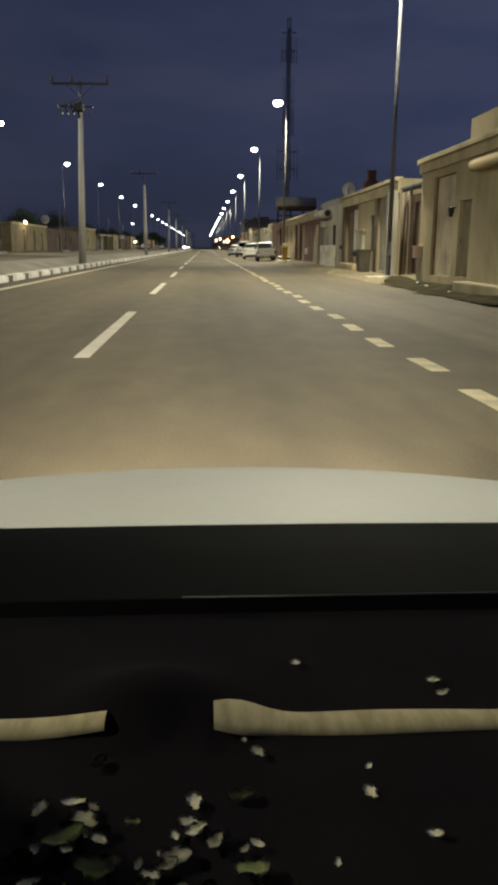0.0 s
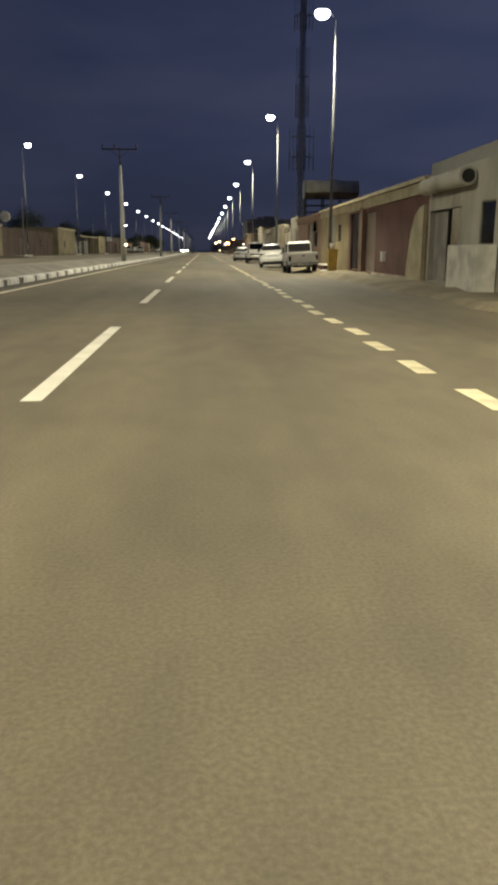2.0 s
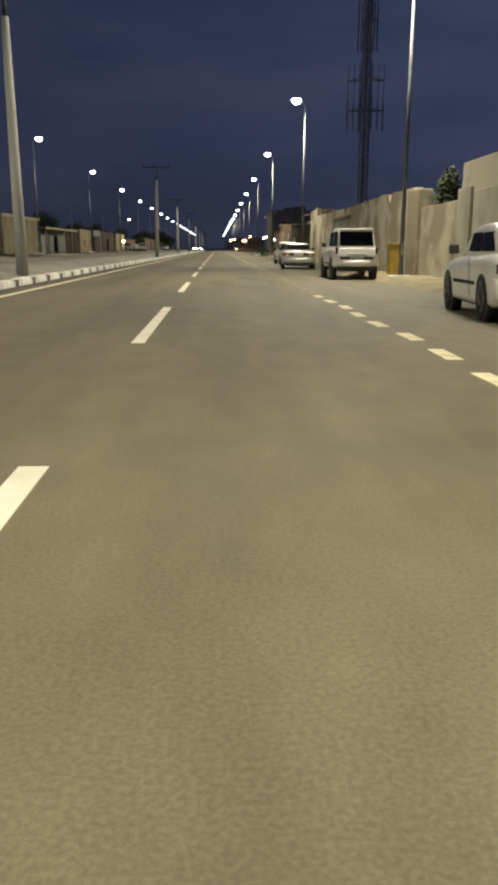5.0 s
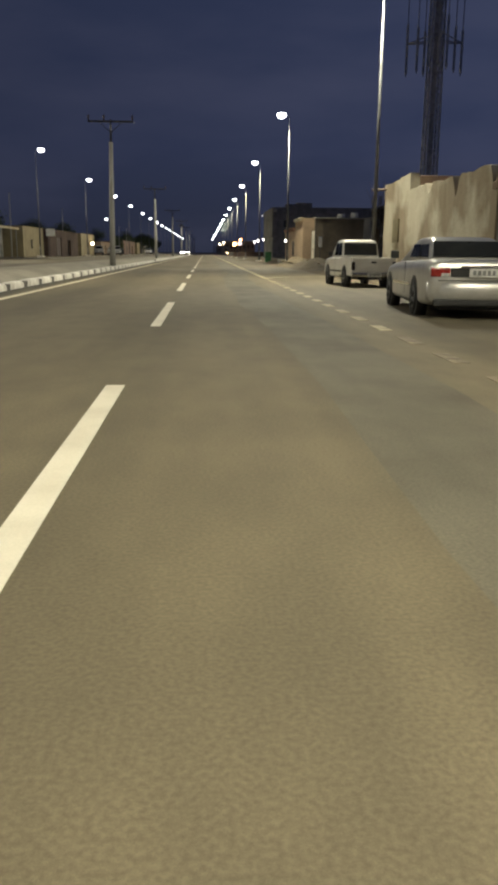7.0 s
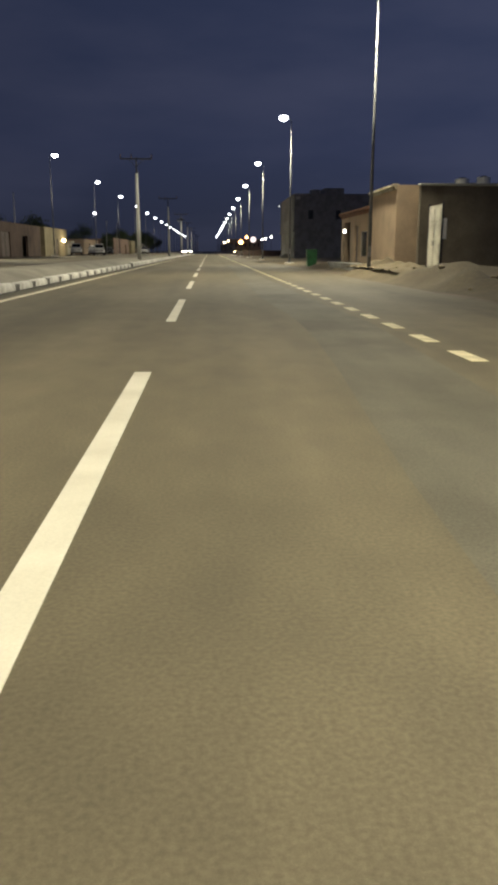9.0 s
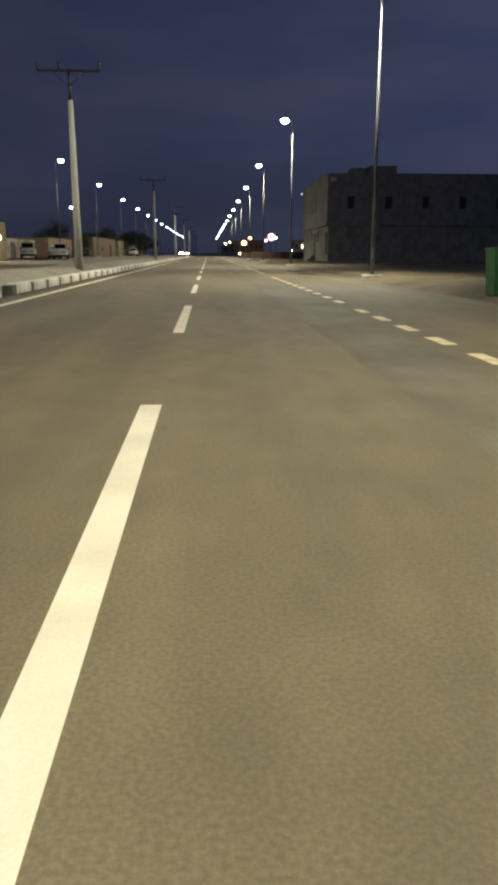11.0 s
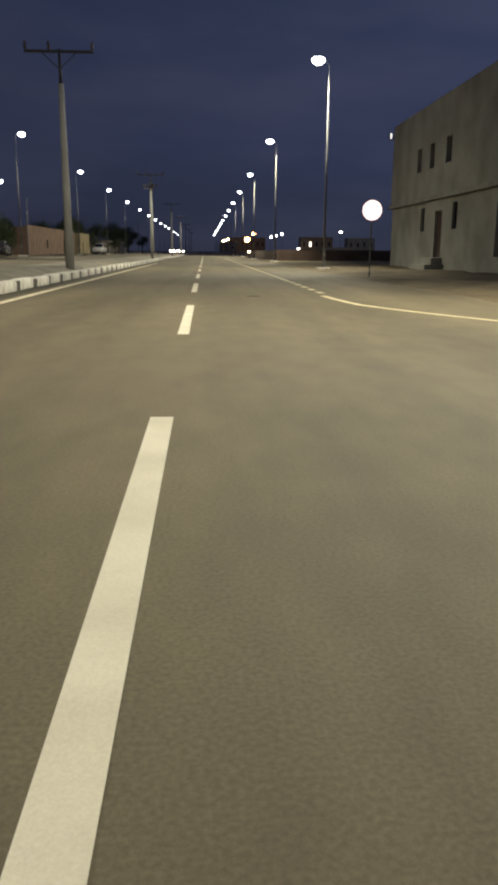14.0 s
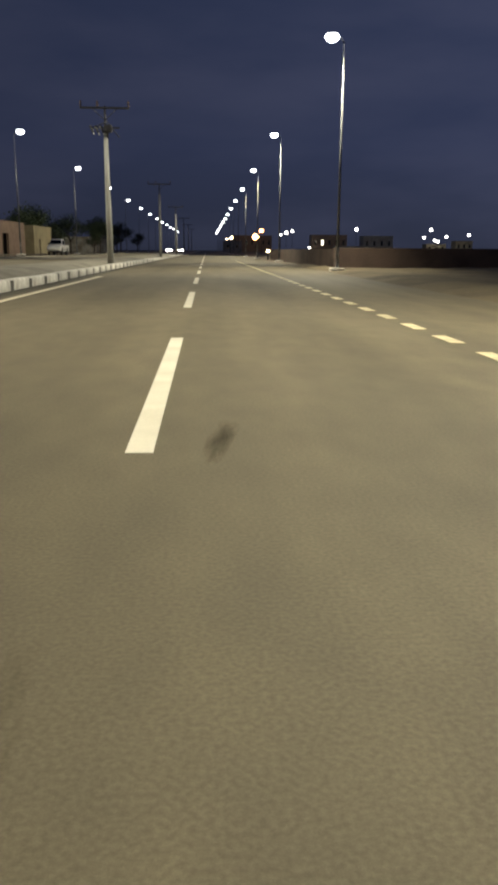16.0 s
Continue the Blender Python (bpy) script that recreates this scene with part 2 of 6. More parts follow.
CHROME = material("chrome", (0.62, 0.62, 0.60), 0.16, 1.0, scale=4, fine=30, bump=0.02, spread=0.15)
PAINT_DARK = material("paint_dark", (0.035, 0.035, 0.038), 0.3, 0.2, scale=1.5, fine=14, bump=0.02, spread=0.12, coat=0.5)
BIN_DARK = material("bin_dark", (0.062, 0.055, 0.036), 0.75, second=(0.045, 0.040, 0.027), scale=2.5, fine=20, bump=0.2, spread=0.3)
GATE_RUST = material("gate_rust", (0.17, 0.115, 0.072), 0.8, 0.0, second=(0.11, 0.072, 0.045), scale=1.5, fine=24, bump=0.3, spread=0.4)
TAIL_RED = material("tail_red", (0.32, 0.02, 0.015), 0.2, scale=10, fine=40, bump=0.05, coat=0.4)
BLACK_PLASTIC = material("black_plastic", (0.02, 0.02, 0.02), 0.6, scale=5, fine=60, bump=0.15)
DASH_SOFT = material("dash_soft", (0.0022, 0.0036, 0.0031), 0.7, scale=6, fine=900, bump=0.10, spec=0.05)
DASH_CLOTH = material("dash_cloth", (0.0135, 0.0110, 0.0130), 0.95, second=(0.019, 0.016, 0.015), scale=12, fine=900, bump=0.5, spread=0.7, spec=0.08)
DASH_GLINT = material("dash_lip", (0.045, 0.047, 0.047), 0.45, scale=8, fine=300, bump=0.05)
DISH_WHITE = material("dish_white", (0.86, 0.86, 0.80), 0.6, second=(0.74, 0.73, 0.66), scale=3, fine=30, bump=0.05, spread=0.1)
PIPING = material("beige_trim", (0.66, 0.57, 0.31), 0.9, second=(0.46, 0.39, 0.20), scale=40, fine=1400, bump=0.06, spread=0.45, stretch=(2.5, 0.6, 1))
PETAL = material("petal", (0.80, 0.76, 0.56), 0.8, second=(0.55, 0.50, 0.30), scale=60, fine=300, bump=0.3, vary=0.45)
LEAF_BIT = material("leaf_bit", (0.25, 0.33, 0.09), 0.7, second=(0.26, 0.24, 0.10), scale=60, fine=300, bump=0.3, vary=0.3)
PLATE = material("plate_white", (0.66, 0.66, 0.62), 0.5, scale=10, fine=40, bump=0.05)
INK = material("plate_ink", (0.20, 0.20, 0.20), 0.6, scale=10, fine=40, bump=0.0)
YELLOW_PLASTIC = material("yellow_plastic", (0.50, 0.33, 0.06), 0.55, second=(0.38, 0.25, 0.06), scale=3, fine=30, bump=0.15)
GREEN_PLASTIC = material("green_plastic", (0.03, 0.16, 0.05), 0.5, scale=3, fine=30, bump=0.15)
GATE_DULL = material("gate_dull", (0.115, 0.085, 0.058), 0.7, 0.0, second=(0.075, 0.055, 0.038), scale=1.5, fine=24, bump=0.3, spread=0.4)
DOOR_OLIVE = material("door_olive", (0.21, 0.18, 0.105), 0.7, 0.0, second=(0.15, 0.125, 0.075), scale=1.5, fine=24, bump=0.2, spread=0.3)
BARK = material("bark", (0.10, 0.075, 0.05), 0.95, scale=4, fine=30, bump=0.8)
FOLIAGE = material("foliage", (0.045, 0.065, 0.022), 0.8, second=(0.030, 0.040, 0.015), scale=3, fine=20, bump=0.2, vary=0.2)
POLE_CONCRETE = material("pole_concrete", (0.33, 0.325, 0.305), 0.9, second=(0.25, 0.245, 0.225), scale=1.5, fine=22, bump=0.4, spread=0.3, stretch=(1, 1, 0.3))
# No lamp: the sign's reflected headlamp glare is put in as glow.
DISC_FACE = glow("glare_sign_face", (1.0, 0.84, 0.80), 1.5)
RED_PAINT = material("red_paint", (0.5, 0.03, 0.025), 0.5, scale=5, fine=30, bump=0.05)
LED = glow("led_panel", (0.93, 0.96, 1.0), LAMP_GLOW)
BULB_WARM = glow("warm_bulb", (1.0, 0.75, 0.42), 22)
BULB_WHITE = glow("white_bulb", (1.0, 0.95, 0.88), 13)
LENS_DIM = glow("dim_lens", (1.0, 0.97, 0.92), 1.6)
BULB_ORANGE = glow("orange_bulb", (1.0, 0.42, 0.14), 26)
HEADLIGHT = glow("headlight_lens", (1.0, 0.93, 0.80), 90)


# ---- building blocks ----
def part(name, bm, mat, parent, label=""):
    """One mesh object out of a bmesh, under a thing or a part."""
    me = bpy.data.meshes.new(name)
    bm.to_mesh(me)
    bm.free()
    me.materials.append(mat)
    ob = new(name, me)
    ob.parent = parent
    if label:
        tagged(ob, label)
    return ob


def thing(name, x, y, z, label, category, group="", kind="", rz=0):
    e = new(name)
    e.matrix_basis = pose(x, y, z, 0, 0, rz)
    e.empty_display_size = 0.2
    return tagged(e, label, category, group, kind)


def solid(name, bm, mat, label, category, group="", kind=""):
    ob = part(name, bm, mat, None)
    return tagged(ob, label, category, group, kind)


def smooth(bm):
    for f in bm.faces:
        f.smooth = True
    return bm


def box(x0, x1, y0, y1, z0, z1, bm=None, bevel=0.0):
    own = bmesh.new()
    bmesh.ops.create_cube(own, size=1)
    for v in own.verts:
        v.co = Vector(((x0 + x1) / 2 + v.co.x * (x1 - x0), (y0 + y1) / 2 + v.co.y * (y1 - y0), (z0 + z1) / 2 + v.co.z * (z1 - z0)))
    if bevel:
        bmesh.ops.bevel(own, geom=own.edges[:], offset=bevel, segments=2, affect="EDGES", profile=0.6)
    if bm is None:
        return own
    return merge(bm, own)


def merge(bm, other):
    table = {}
    for v in other.verts:
        table[v] = bm.verts.new(v.co)
    for f in other.faces:
        try:
            nf = bm.faces.new([table[v] for v in f.verts])
            nf.smooth = f.smooth
        except ValueError:
            pass
    other.free()
    return bm


def tube(a, b, r0, r1=None, sides=12, bm=None, cap=True):
    """A tapered round bar from a to b."""
    r1 = r0 if r1 is None else r1
    a, b = Vector(a), Vector(b)
    own = bmesh.new()
    bmesh.ops.create_cone(own, cap_ends=cap, segments=sides, radius1=r0, radius2=r1, depth=(b - a).length)
    m = Matrix.Translation((a + b) / 2) @ (b - a).to_track_quat("Z", "Y").to_matrix().to_4x4()
    bmesh.ops.transform(own, matrix=m, verts=own.verts)
    for f in own.faces:
        f.smooth = len(f.verts) == 4
    if bm is None:
        return own
    return merge(bm, own)


def loft(rings, close=True, cap=True):
    """Skin over rings of the same number of points."""
    bm = bmesh.new()
    made = [[bm.verts.new(p) for p in r] for r in rings]
    n = len(rings[0])
    for a, b in zip(made, made[1:]):
        for i in range(n if close else n - 1):
            j = (i + 1) % n
            bm.faces.new((a[i], a[j], b[j], b[i]))
    if cap:
        bm.faces.new(list(reversed(made[0])))
        bm.faces.new(made[-1])
    bmesh.ops.recalc_face_normals(bm, faces=bm.faces[:])
    return bm


def sheet(x0, x1, y0, y1, nx, ny, height, mat_name=None):
    """A grid whose height is a function of x and y."""
    bm = bmesh.new()
    g = [[bm.verts.new((x0 + (x1 - x0) * i / nx, y0 + (y1 - y0) * j / ny, 0)) for i in range(nx + 1)] for j in range(ny + 1)]
    for row in g:
        for v in row:
            v.co.z = height(v.co.x, v.co.y)
    for j in range(ny):
        for i in range(nx):
            bm.faces.new((g[j][i], g[j][i + 1], g[j + 1][i + 1], g[j + 1][i]))
    return smooth(bm)


def lumps(x, y, size, seed=0):
    return noise.noise(Vector((x / size + seed * 7.3, y / size - seed * 3.1, seed * 1.7)))


# ---- the street ----
END = 950
ground = solid("ground", sheet(-1500, 1500, -600, 2600, 30, 32, lambda x, y: -0.04), EARTH, "dusty brown open ground reaching the horizon", "ground", kind="structure")
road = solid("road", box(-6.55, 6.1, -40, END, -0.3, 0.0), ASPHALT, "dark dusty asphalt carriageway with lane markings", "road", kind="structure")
road_far = solid("road_opposite", box(-21.5, -9.8, -40, END, -0.3, 0.42), ASPHALT, "asphalt carriageway beyond the central reservation", "road", kind="structure")


def bank(x, y):
    """The reservation rises from the kerb to the level of the farther carriageway."""
    return 0.10 + 0.37 * max(0.0, min(1.0, (-6.85 - x) / 1.1)) + 0.015 * lumps(x, y, 2.0, 15)


median = solid("median", sheet(-9.9, -6.84, -40, 560, 10, 300, bank), PAVING, "pale paved central reservation between kerbs", "median", kind="structure")
solid("median_far", box(-9.9, -6.84, 560, END, -0.1, 0.46), PAVING, "far end of the pale reservation", "median", kind="structure")
strip = solid("road_patch", sheet(0.35, 1.55, 96, 214, 4, 60, lambda x, y: 0.002), ASPHALT_WORN, "paler resurfaced strip of asphalt along the lane", "road", kind="structure")
for v in strip.data.vertices:
    v.co.x += 0.22 * lumps(0, v.co.y, 9.0, 2) + 0.10 * lumps(v.co.x, v.co.y, 2.5, 14) + 0.45 * max(0, min(1, (v.co.y - 145) / 12))

# painted lines
def flat_bar(x0, x1, y0, y1, z=0.0, h=0.006):
    return box(x0, x1, y0, y1, z - 0.02, z + h)


def pieces(bm, name, mat, parent, places):
    """Objects of their own on one mesh."""
    me = bpy.data.meshes.new(name)
    bm.to_mesh(me)
    bm.free()
    me.materials.append(mat)
    for m in places:
        ob = new(name, me)
        ob.matrix_basis = m
        ob.parent = parent


pieces(flat_bar(-0.085, 0.085, 0, 6.41), "lane_stripe", LINE_WHITE, road, [pose(-1.37, 8.76 + 12.356 * k, 0) for k in range(-2, 60)])
dash_ys, y = [], 6.2
while y < 143.5:
    dash_ys.append(y)
    y += 2.01 if y < 20 else 1.88 if y < 41 else 1.838 if y < 72 else 1.9
pieces(flat_bar(-0.10, 0.10, -0.47, 0.47), "edge_dash", LINE_YELLOW, road, [pose(2.33 + 0.05 * math.sin(q), q, 0, 0, 0, random.uniform(-2, 2)) for q in dash_ys if q < 95] + [pose(2.35, 146.45 + 1.93 * k, 0) for k in range(0, 28)] + [pose(2.40, 201.85 + 2.06 * k, 0) for k in range(0, 25) if k not in (11, 12, 13)] + [pose(2.44, 268.2 + 1.94 * k, 0) for k in range(0, 58)])
pieces(flat_bar(-0.10, 0.10, -0.45, 0.45), "edge_dash", LINE_WORN, road, [pose(2.36, q, 0) for q in dash_ys if 95 < q < 119] + [pose(2.40, 201.85 + 2.06 * k, 0) for k in (11, 12, 13)])
pieces(flat_bar(-0.10, 0.10, -0.45, 0.45), "edge_dash", LINE_FADED, road, [pose(2.36, q, 0) for q in dash_ys if q > 119])
part("edge_line", flat_bar(-5.88, -5.68, -40, 325), LINE_CREAM, road)
part("edge_line_far", flat_bar(-20.5, -20.35, -40, END, 0.42), LINE_WHITE, road_far)


def bent_line(points, width, mat):
    bm = bmesh.new()
    rows = []
    for i, (x, y) in enumerate(points):
        a, b = Vector(points[max(0, i - 1)]), Vector(points[min(len(points) - 1, i + 1)])
        d = (b - a).normalized()
        n = Vector((-d.y, d.x)) * width / 2
        rows.append((bm.verts.new((x + n.x, y + n.y, 0.006)), bm.verts.new((x - n.x, y - n.y, 0.006))))
    for (a, b), (c, d) in zip(rows, rows[1:]):
        bm.faces.new((a, b, d, c))
    return bm


def arc_out(y, way):
    return [(2.36 + 3.6 * (1 - math.cos(a)), y + way * 3.6 * math.sin(a)) for a in [i * math.pi / 24 for i in range(13)]]


part("junction_line", bent_line(arc_out(144.6, 1), 0.18, LINE_YELLOW), LINE_YELLOW, road)
part("junction_line", bent_line([(4.01, 151.98), (6.29, 152.47), (14.0, 152.96)], 0.16, LINE_WORN), LINE_WORN, road)
part("junction_line", bent_line([(2.25, 266.4), (2.36, 264.4), (2.55, 262.6), (3.0, 261.2), (3.6, 259.7), (4.5, 257.8), (6.0, 255.2)], 0.18, LINE_YELLOW), LINE_YELLOW, road)


def blot(x, y, rx, ry, seed):
    """A flat stain with an uneven rim."""
    bm = bmesh.new()
    n = 40
    bm.faces.new([bm.verts.new((x + rx * r * math.cos(a), y + ry * r * math.sin(a), 0.004)) for a, r in [(2 * math.pi * k / n, 1 + 0.55 * lumps(math.cos(2 * math.pi * k / n), math.sin(2 * math.pi * k / n), 0.45, seed)) for k in range(n)]])
    return bm


part("oil_stain", blot(0.29, 266.0, 0.19, 0.24, 31), STAIN, road)
# The first three are damp; the last two just darken the shoulder.
for k, (x, y, rx, ry, rz) in enumerate(((4.35, 78.6, 0.62, 3.3, 5), (5.35, 80.3, 1.3, 1.4, 20), (5.1, 77.2, 0.9, 1.3, -15), (4.9, 229.0, 1.3, 4.2, 6), (5.3, 236.0, 1.1, 4.0, -8))):
    damp = part("wet_patch", blot(0, 0, 1.1, 1.1, 40 + k), WET_SOIL, road, "dark soft-rimmed mark on the asphalt")
    damp.matrix_basis = pose(x, y, 0.003 * k, rz=rz) @ Matrix.Diagonal((rx, ry, 1, 1))
for k, (x, y, rx, ry) in enumerate(((-1.60, 289.5, 0.24, 1.5), (-0.86, 293.3, 0.13, 0.8))):
    stain = part("oil_stain", blot(0, 0, 1.1, 1.1, 60 + k), STAIN_FAINT, road)
    stain.matrix_basis = pose(x, y, 0, rz=-7 * (k > 0)) @ Matrix.Diagonal((rx, ry, 1, 1))

# kerb blocks along the reservation
def kerb_block(length, wide, high, slope, crown):
    """A cast block whose ends slope and whose top is rounded and chipped."""
    rings = []
    for u, f in ((0.0, 0.10), (slope * 0.45, 0.62), (slope, 0.93), (slope * 1.8, 1.0), (length - slope * 1.8, 1.0), (length - slope, 0.93), (length - slope * 0.45, 0.60), (length, 0.10)):
        h, w = high * f, wide * (0.90 + 0.10 * f)
        rings.append([(-w, u, -0.2), (-w, u, h - crown * f), (-w + crown * 0.9, u, h - 0.01), (w - crown * 0.9, u, h), (w, u, h - crown * f), (w, u, -0.2)])
    return smooth(loft(rings))


kerb = thing("kerb", -6.7, 0, 0, "black and white painted concrete kerb of the reservation", "kerb", kind="structure")
LOW_RUN = [pose(random.uniform(-0.015, 0.015), 18.11 + 2.4186 * k, random.uniform(-0.02, 0.01), 0, 0, random.uniform(-0.5, 0.5)) for k in range(77)]
HIGH_RUN = [pose(random.uniform(-0.015, 0.015), 205.67 + 2.413 * k, random.uniform(-0.02, 0.01), 0, 0, random.uniform(-0.6, 0.6)) for k in range(72)]
pieces(kerb_block(1.98, 0.16, 0.27, 0.13, 0.06), "kerb_block", KERB_WHITE, kerb, LOW_RUN)
pieces(kerb_block(1.96, 0.16, 0.35, 0.08, 0.05), "kerb_block", KERB_WHITE, kerb, HIGH_RUN)
pieces(box(-0.155, 0.15, -0.53, 0.09, -0.2, 0.225, bevel=0.03), "kerb_joint", KERB_BLACK, kerb, LOW_RUN)
pieces(box(-0.155, 0.15, -0.51, 0.06, -0.2, 0.30, bevel=0.03), "kerb_joint", KERB_BLACK, kerb, HIGH_RUN)
# black strip paints in the shaded lower face of the kerb, with grime
part("kerb_base", box(0.15, 0.21, 14, 380, -0.2, 0.03), KERB_BLACK, kerb, "foot of the kerb with shade and grime painted in")
# kerb shadow and grime laid along the road edge as dark colour
part("gutter", flat_bar(-6.49, -6.10, 10, 420, 0, 0.003), ASPHALT_DARK, road, "gutter strip darkened for kerb shade and grime")
rest = bmesh.new()
for k in range(150, 380):
    box(-6.85, -6.55, 14.36 + 2.43 * k, 16.34 + 2.43 * k, -0.2, 0.26, rest)
solid("kerb_rest", rest, KERB_WHITE, "far run of pale painted kerb blocks", "kerb", kind="stuff")

# verges with sand drifts
def verge(x, y):
    e = 5.75 + (1.3 if y < 29 else 0) + 0.55 * lumps(0, y, 5.0, 1) + 0.25 * lumps(0, y, 1.6, 4)
    s = max(0.0, min(1.0, (x - e) / 0.5))
    return -0.05 + s * (0.20 + 0.07 * lumps(x, y, 1.3, 2) + 0.10 * lumps(x, y, 4.0, 3))


solid("pavement", sheet(5.2, 8.3, 12, 112, 22, 420, verge), SAND, "sandy broken pavement in front of the houses", "pavement", kind="structure")


def wet(x, y):
    return max(verge(x, y), 0.0) + 0.008


def wet_edge(y):
    """The ragged roadside limit of the wet ground."""
    run = ((17.0, 6.3), (21.0, 5.85), (24.0, 6.25), (27.5, 6.2), (30.0, 6.9), (31.5, 7.9))
    for (a, p), (b, q) in zip(run, run[1:]):
        if y <= b:
            return p + (q - p) * (y - a) / (b - a) + 0.22 * lumps(0, y, 1.1, 84)
    return 9.0


soak = sheet(5.4, 7.66, 17.2, 31.2, 46, 140, wet)
bmesh.ops.delete(soak, geom=[f for f in soak.faces if f.calc_center_median().x < wet_edge(f.calc_center_median().y) + 0.3 * lumps(f.calc_center_median().x, f.calc_center_median().y, 0.5, 85)], context="FACES")
part("wet_patch", soak, WET_MUD, road, "dark wet ground beside the road")
for k, (x, y, r) in enumerate(((7.35, 27.2, 0.05), (7.2, 25.5, 0.06), (7.05, 22.6, 0.04))):
    rag = bmesh.new()
    bmesh.ops.create_icosphere(rag, subdivisions=2, radius=r)
    for v in rag.verts:
        v.co *= 1 + 0.6 * lumps(v.co.x * 12 + k, v.co.y * 12 + v.co.z * 9, 1.0, 73)
        v.co.z *= 0.45
        v.co.y *= 1.7
    bmesh.ops.translate(rag, vec=(x, y, wet(x, y) + r * 0.2), verts=rag.verts)
    solid("litter", rag, PLATE, "crumpled pale scrap lying on wet ground", "litter", "litter")


solid("kerb_slab", box(6.48, 7.02, 31.15, 31.95, -0.05, 0.13, bevel=0.03), KERB_WHITE, "broken pale concrete slab at the pavement edge", "slab")


def lot(x, y):
    e = 6.3 + 0.7 * lumps(0, y, 8.0, 5) + (1.2 if 186 < y < 200 else 0)
    s = max(0.0, min(1.0, (x - e) / 1.2))
    foot = 166.5 - 1.3 * (min(x, 12) - 7) + 1.5 * lumps(x, y, 4.0, 15)
    rise = max(0.0, min(1.0, (y - foot) / 9)) ** 0.8 * max(0.0, min(1.0, (215 - y) / 20))
    heap = 0.45 * math.exp(-((x - 7.4) / 0.9) ** 2 - ((y - 168.3) / 1.7) ** 2) + 0.3 * math.exp(-((x - 8.6) / 1.2) ** 2 - ((y - 172.5) / 1.5) ** 2)
    return -0.05 + s * (0.14 + 0.14 * lumps(x, y, 3.0, 6) + 0.05 * lumps(x, y, 0.9, 7) + 0.42 * rise + heap * (1 + 0.8 * lumps(x, y, 0.6, 16)))


solid("verge", sheet(5.4, 40, 112, 360, 110, 420, lot), DIRT, "sandy verge and open lots beside the road", "verge", kind="structure")
solid("verge_opposite", sheet(-34, -21.4, -20, 560, 10, 120, lambda x, y: 0.50 + 0.05 * lumps(x, y, 4, 8)), DIRT, "pale sandy strip before the walls across the road", "verge", kind="structure")

# ---- street lamps ----
def street_lamp(x, y, side, z0, label, group):
    """A tall tapered mast with one arm; side 1: the arm reaches towards -x."""
    s = -side
    e = thing("street_lamp", x, y, z0, label, "street lamp", group)
    part("footing", box(-0.44, 0.44, -0.44, 0.44, -0.25, 0.11, bevel=0.04), KERB_WHITE, e, "pale concrete footing")
    part("base_plate", box(-0.20, 0.20, -0.20, 0.20, 0.11, 0.15, bevel=0.01), STEEL_GREY, e)
    part("pole", tube((0, 0, 0.15), (0, 0, 13.0), 0.100, 0.036, 12), GALVANISED, e)
    part("access_door", box(-0.06, 0.06, -0.125, -0.108, 0.9, 1.4, bevel=0.006), STEEL_GREY, e)
    arm = smooth(tube((0, 0, 12.95), (s * 0.25, 0, 13.28), 0.036, 0.034, 10))
    tube((s * 0.25, 0, 13.28), (s * 0.5, 0, 13.33), 0.034, 0.032, 10, arm)
    part("arm", arm, GALVANISED, e)
    cx = s * 0.72
    hood = bmesh.new()
    bmesh.ops.create_uvsphere(hood, u_segments=20, v_segments=12, radius=1)
    for v in hood.verts:
        v.co = Vector((cx + v.co.x * 0.36, v.co.y * 0.26, 13.43 + max(0, v.co.z) * 0.11 + min(0, v.co.z) * 0.02))
    head = part("lamp_head", smooth(hood), STEEL_GREY, e)
    # bowl larger and rounder than a real lens: the glare is in its shape
    bowl = bmesh.new()
    bmesh.ops.create_uvsphere(bowl, u_segments=20, v_segments=12, radius=1)
    for v in bowl.verts:
        v.co = Vector((cx + v.co.x * 0.42, v.co.y * 0.32, 13.30 + min(0, v.co.z) * 0.34 + max(0, v.co.z) * 0.17))
    part("lens", smooth(bowl), LED, head, "glowing white bowl, swollen to take in the lamp's glare")
    return e


LAMP_Y = [-8.5, 30.9, 72.1, 105.1, 143.4, 182.2, 221.0, 260.2, 299.2, 337.9]
right_lamp = street_lamp(7.16, LAMP_Y[0], 1, 0.05, "tall galvanised street lamp burning white above the pavement", "street lamps")
for y in LAMP_Y[1:] + [378 + 38.6 * k for k in range(14)]:
    copy_thing(right_lamp, pose(7.16, y, 0.05))
LAMP_FAR = [48.0 - 41.5, 48.0, 89.4, 130.9, 172.4, 213.9, 256.5, 298.7, 338.6, 381.5]
left_lamp = street_lamp(-22.1, LAMP_FAR[0], -1, 0.5, "tall galvanised street lamp burning white across the road", "street lamps opposite")
for y in LAMP_FAR[1:] + [421.5 + 41.2 * k for k in range(12)]:
    copy_thing(left_lamp, pose(-22.1, y, 0.5))


def lamp_light(x, y, z, tilt, share, cone):
    l = bpy.data.lights.new("street_lamp_light", "SPOT")
    l.energy, l.spot_size, l.spot_blend, l.shadow_soft_size, l.color = LAMP_POWER * share, radians(cone), 0.7, 0.6, (1.0, 0.938, 0.705)
    ob = new("street_lamp_light", l)
    ob.matrix_basis = pose(x, y, z, 0, tilt, 0)


for y in LAMP_Y + [378, 416.6, 455]:
    lamp_light(6.40, y, 12.88, 42, 0.88, 166)
for y in LAMP_FAR + [421.5, 462.7]:
    lamp_light(-20.95, y, 13.38, -34, 0.60, 118)


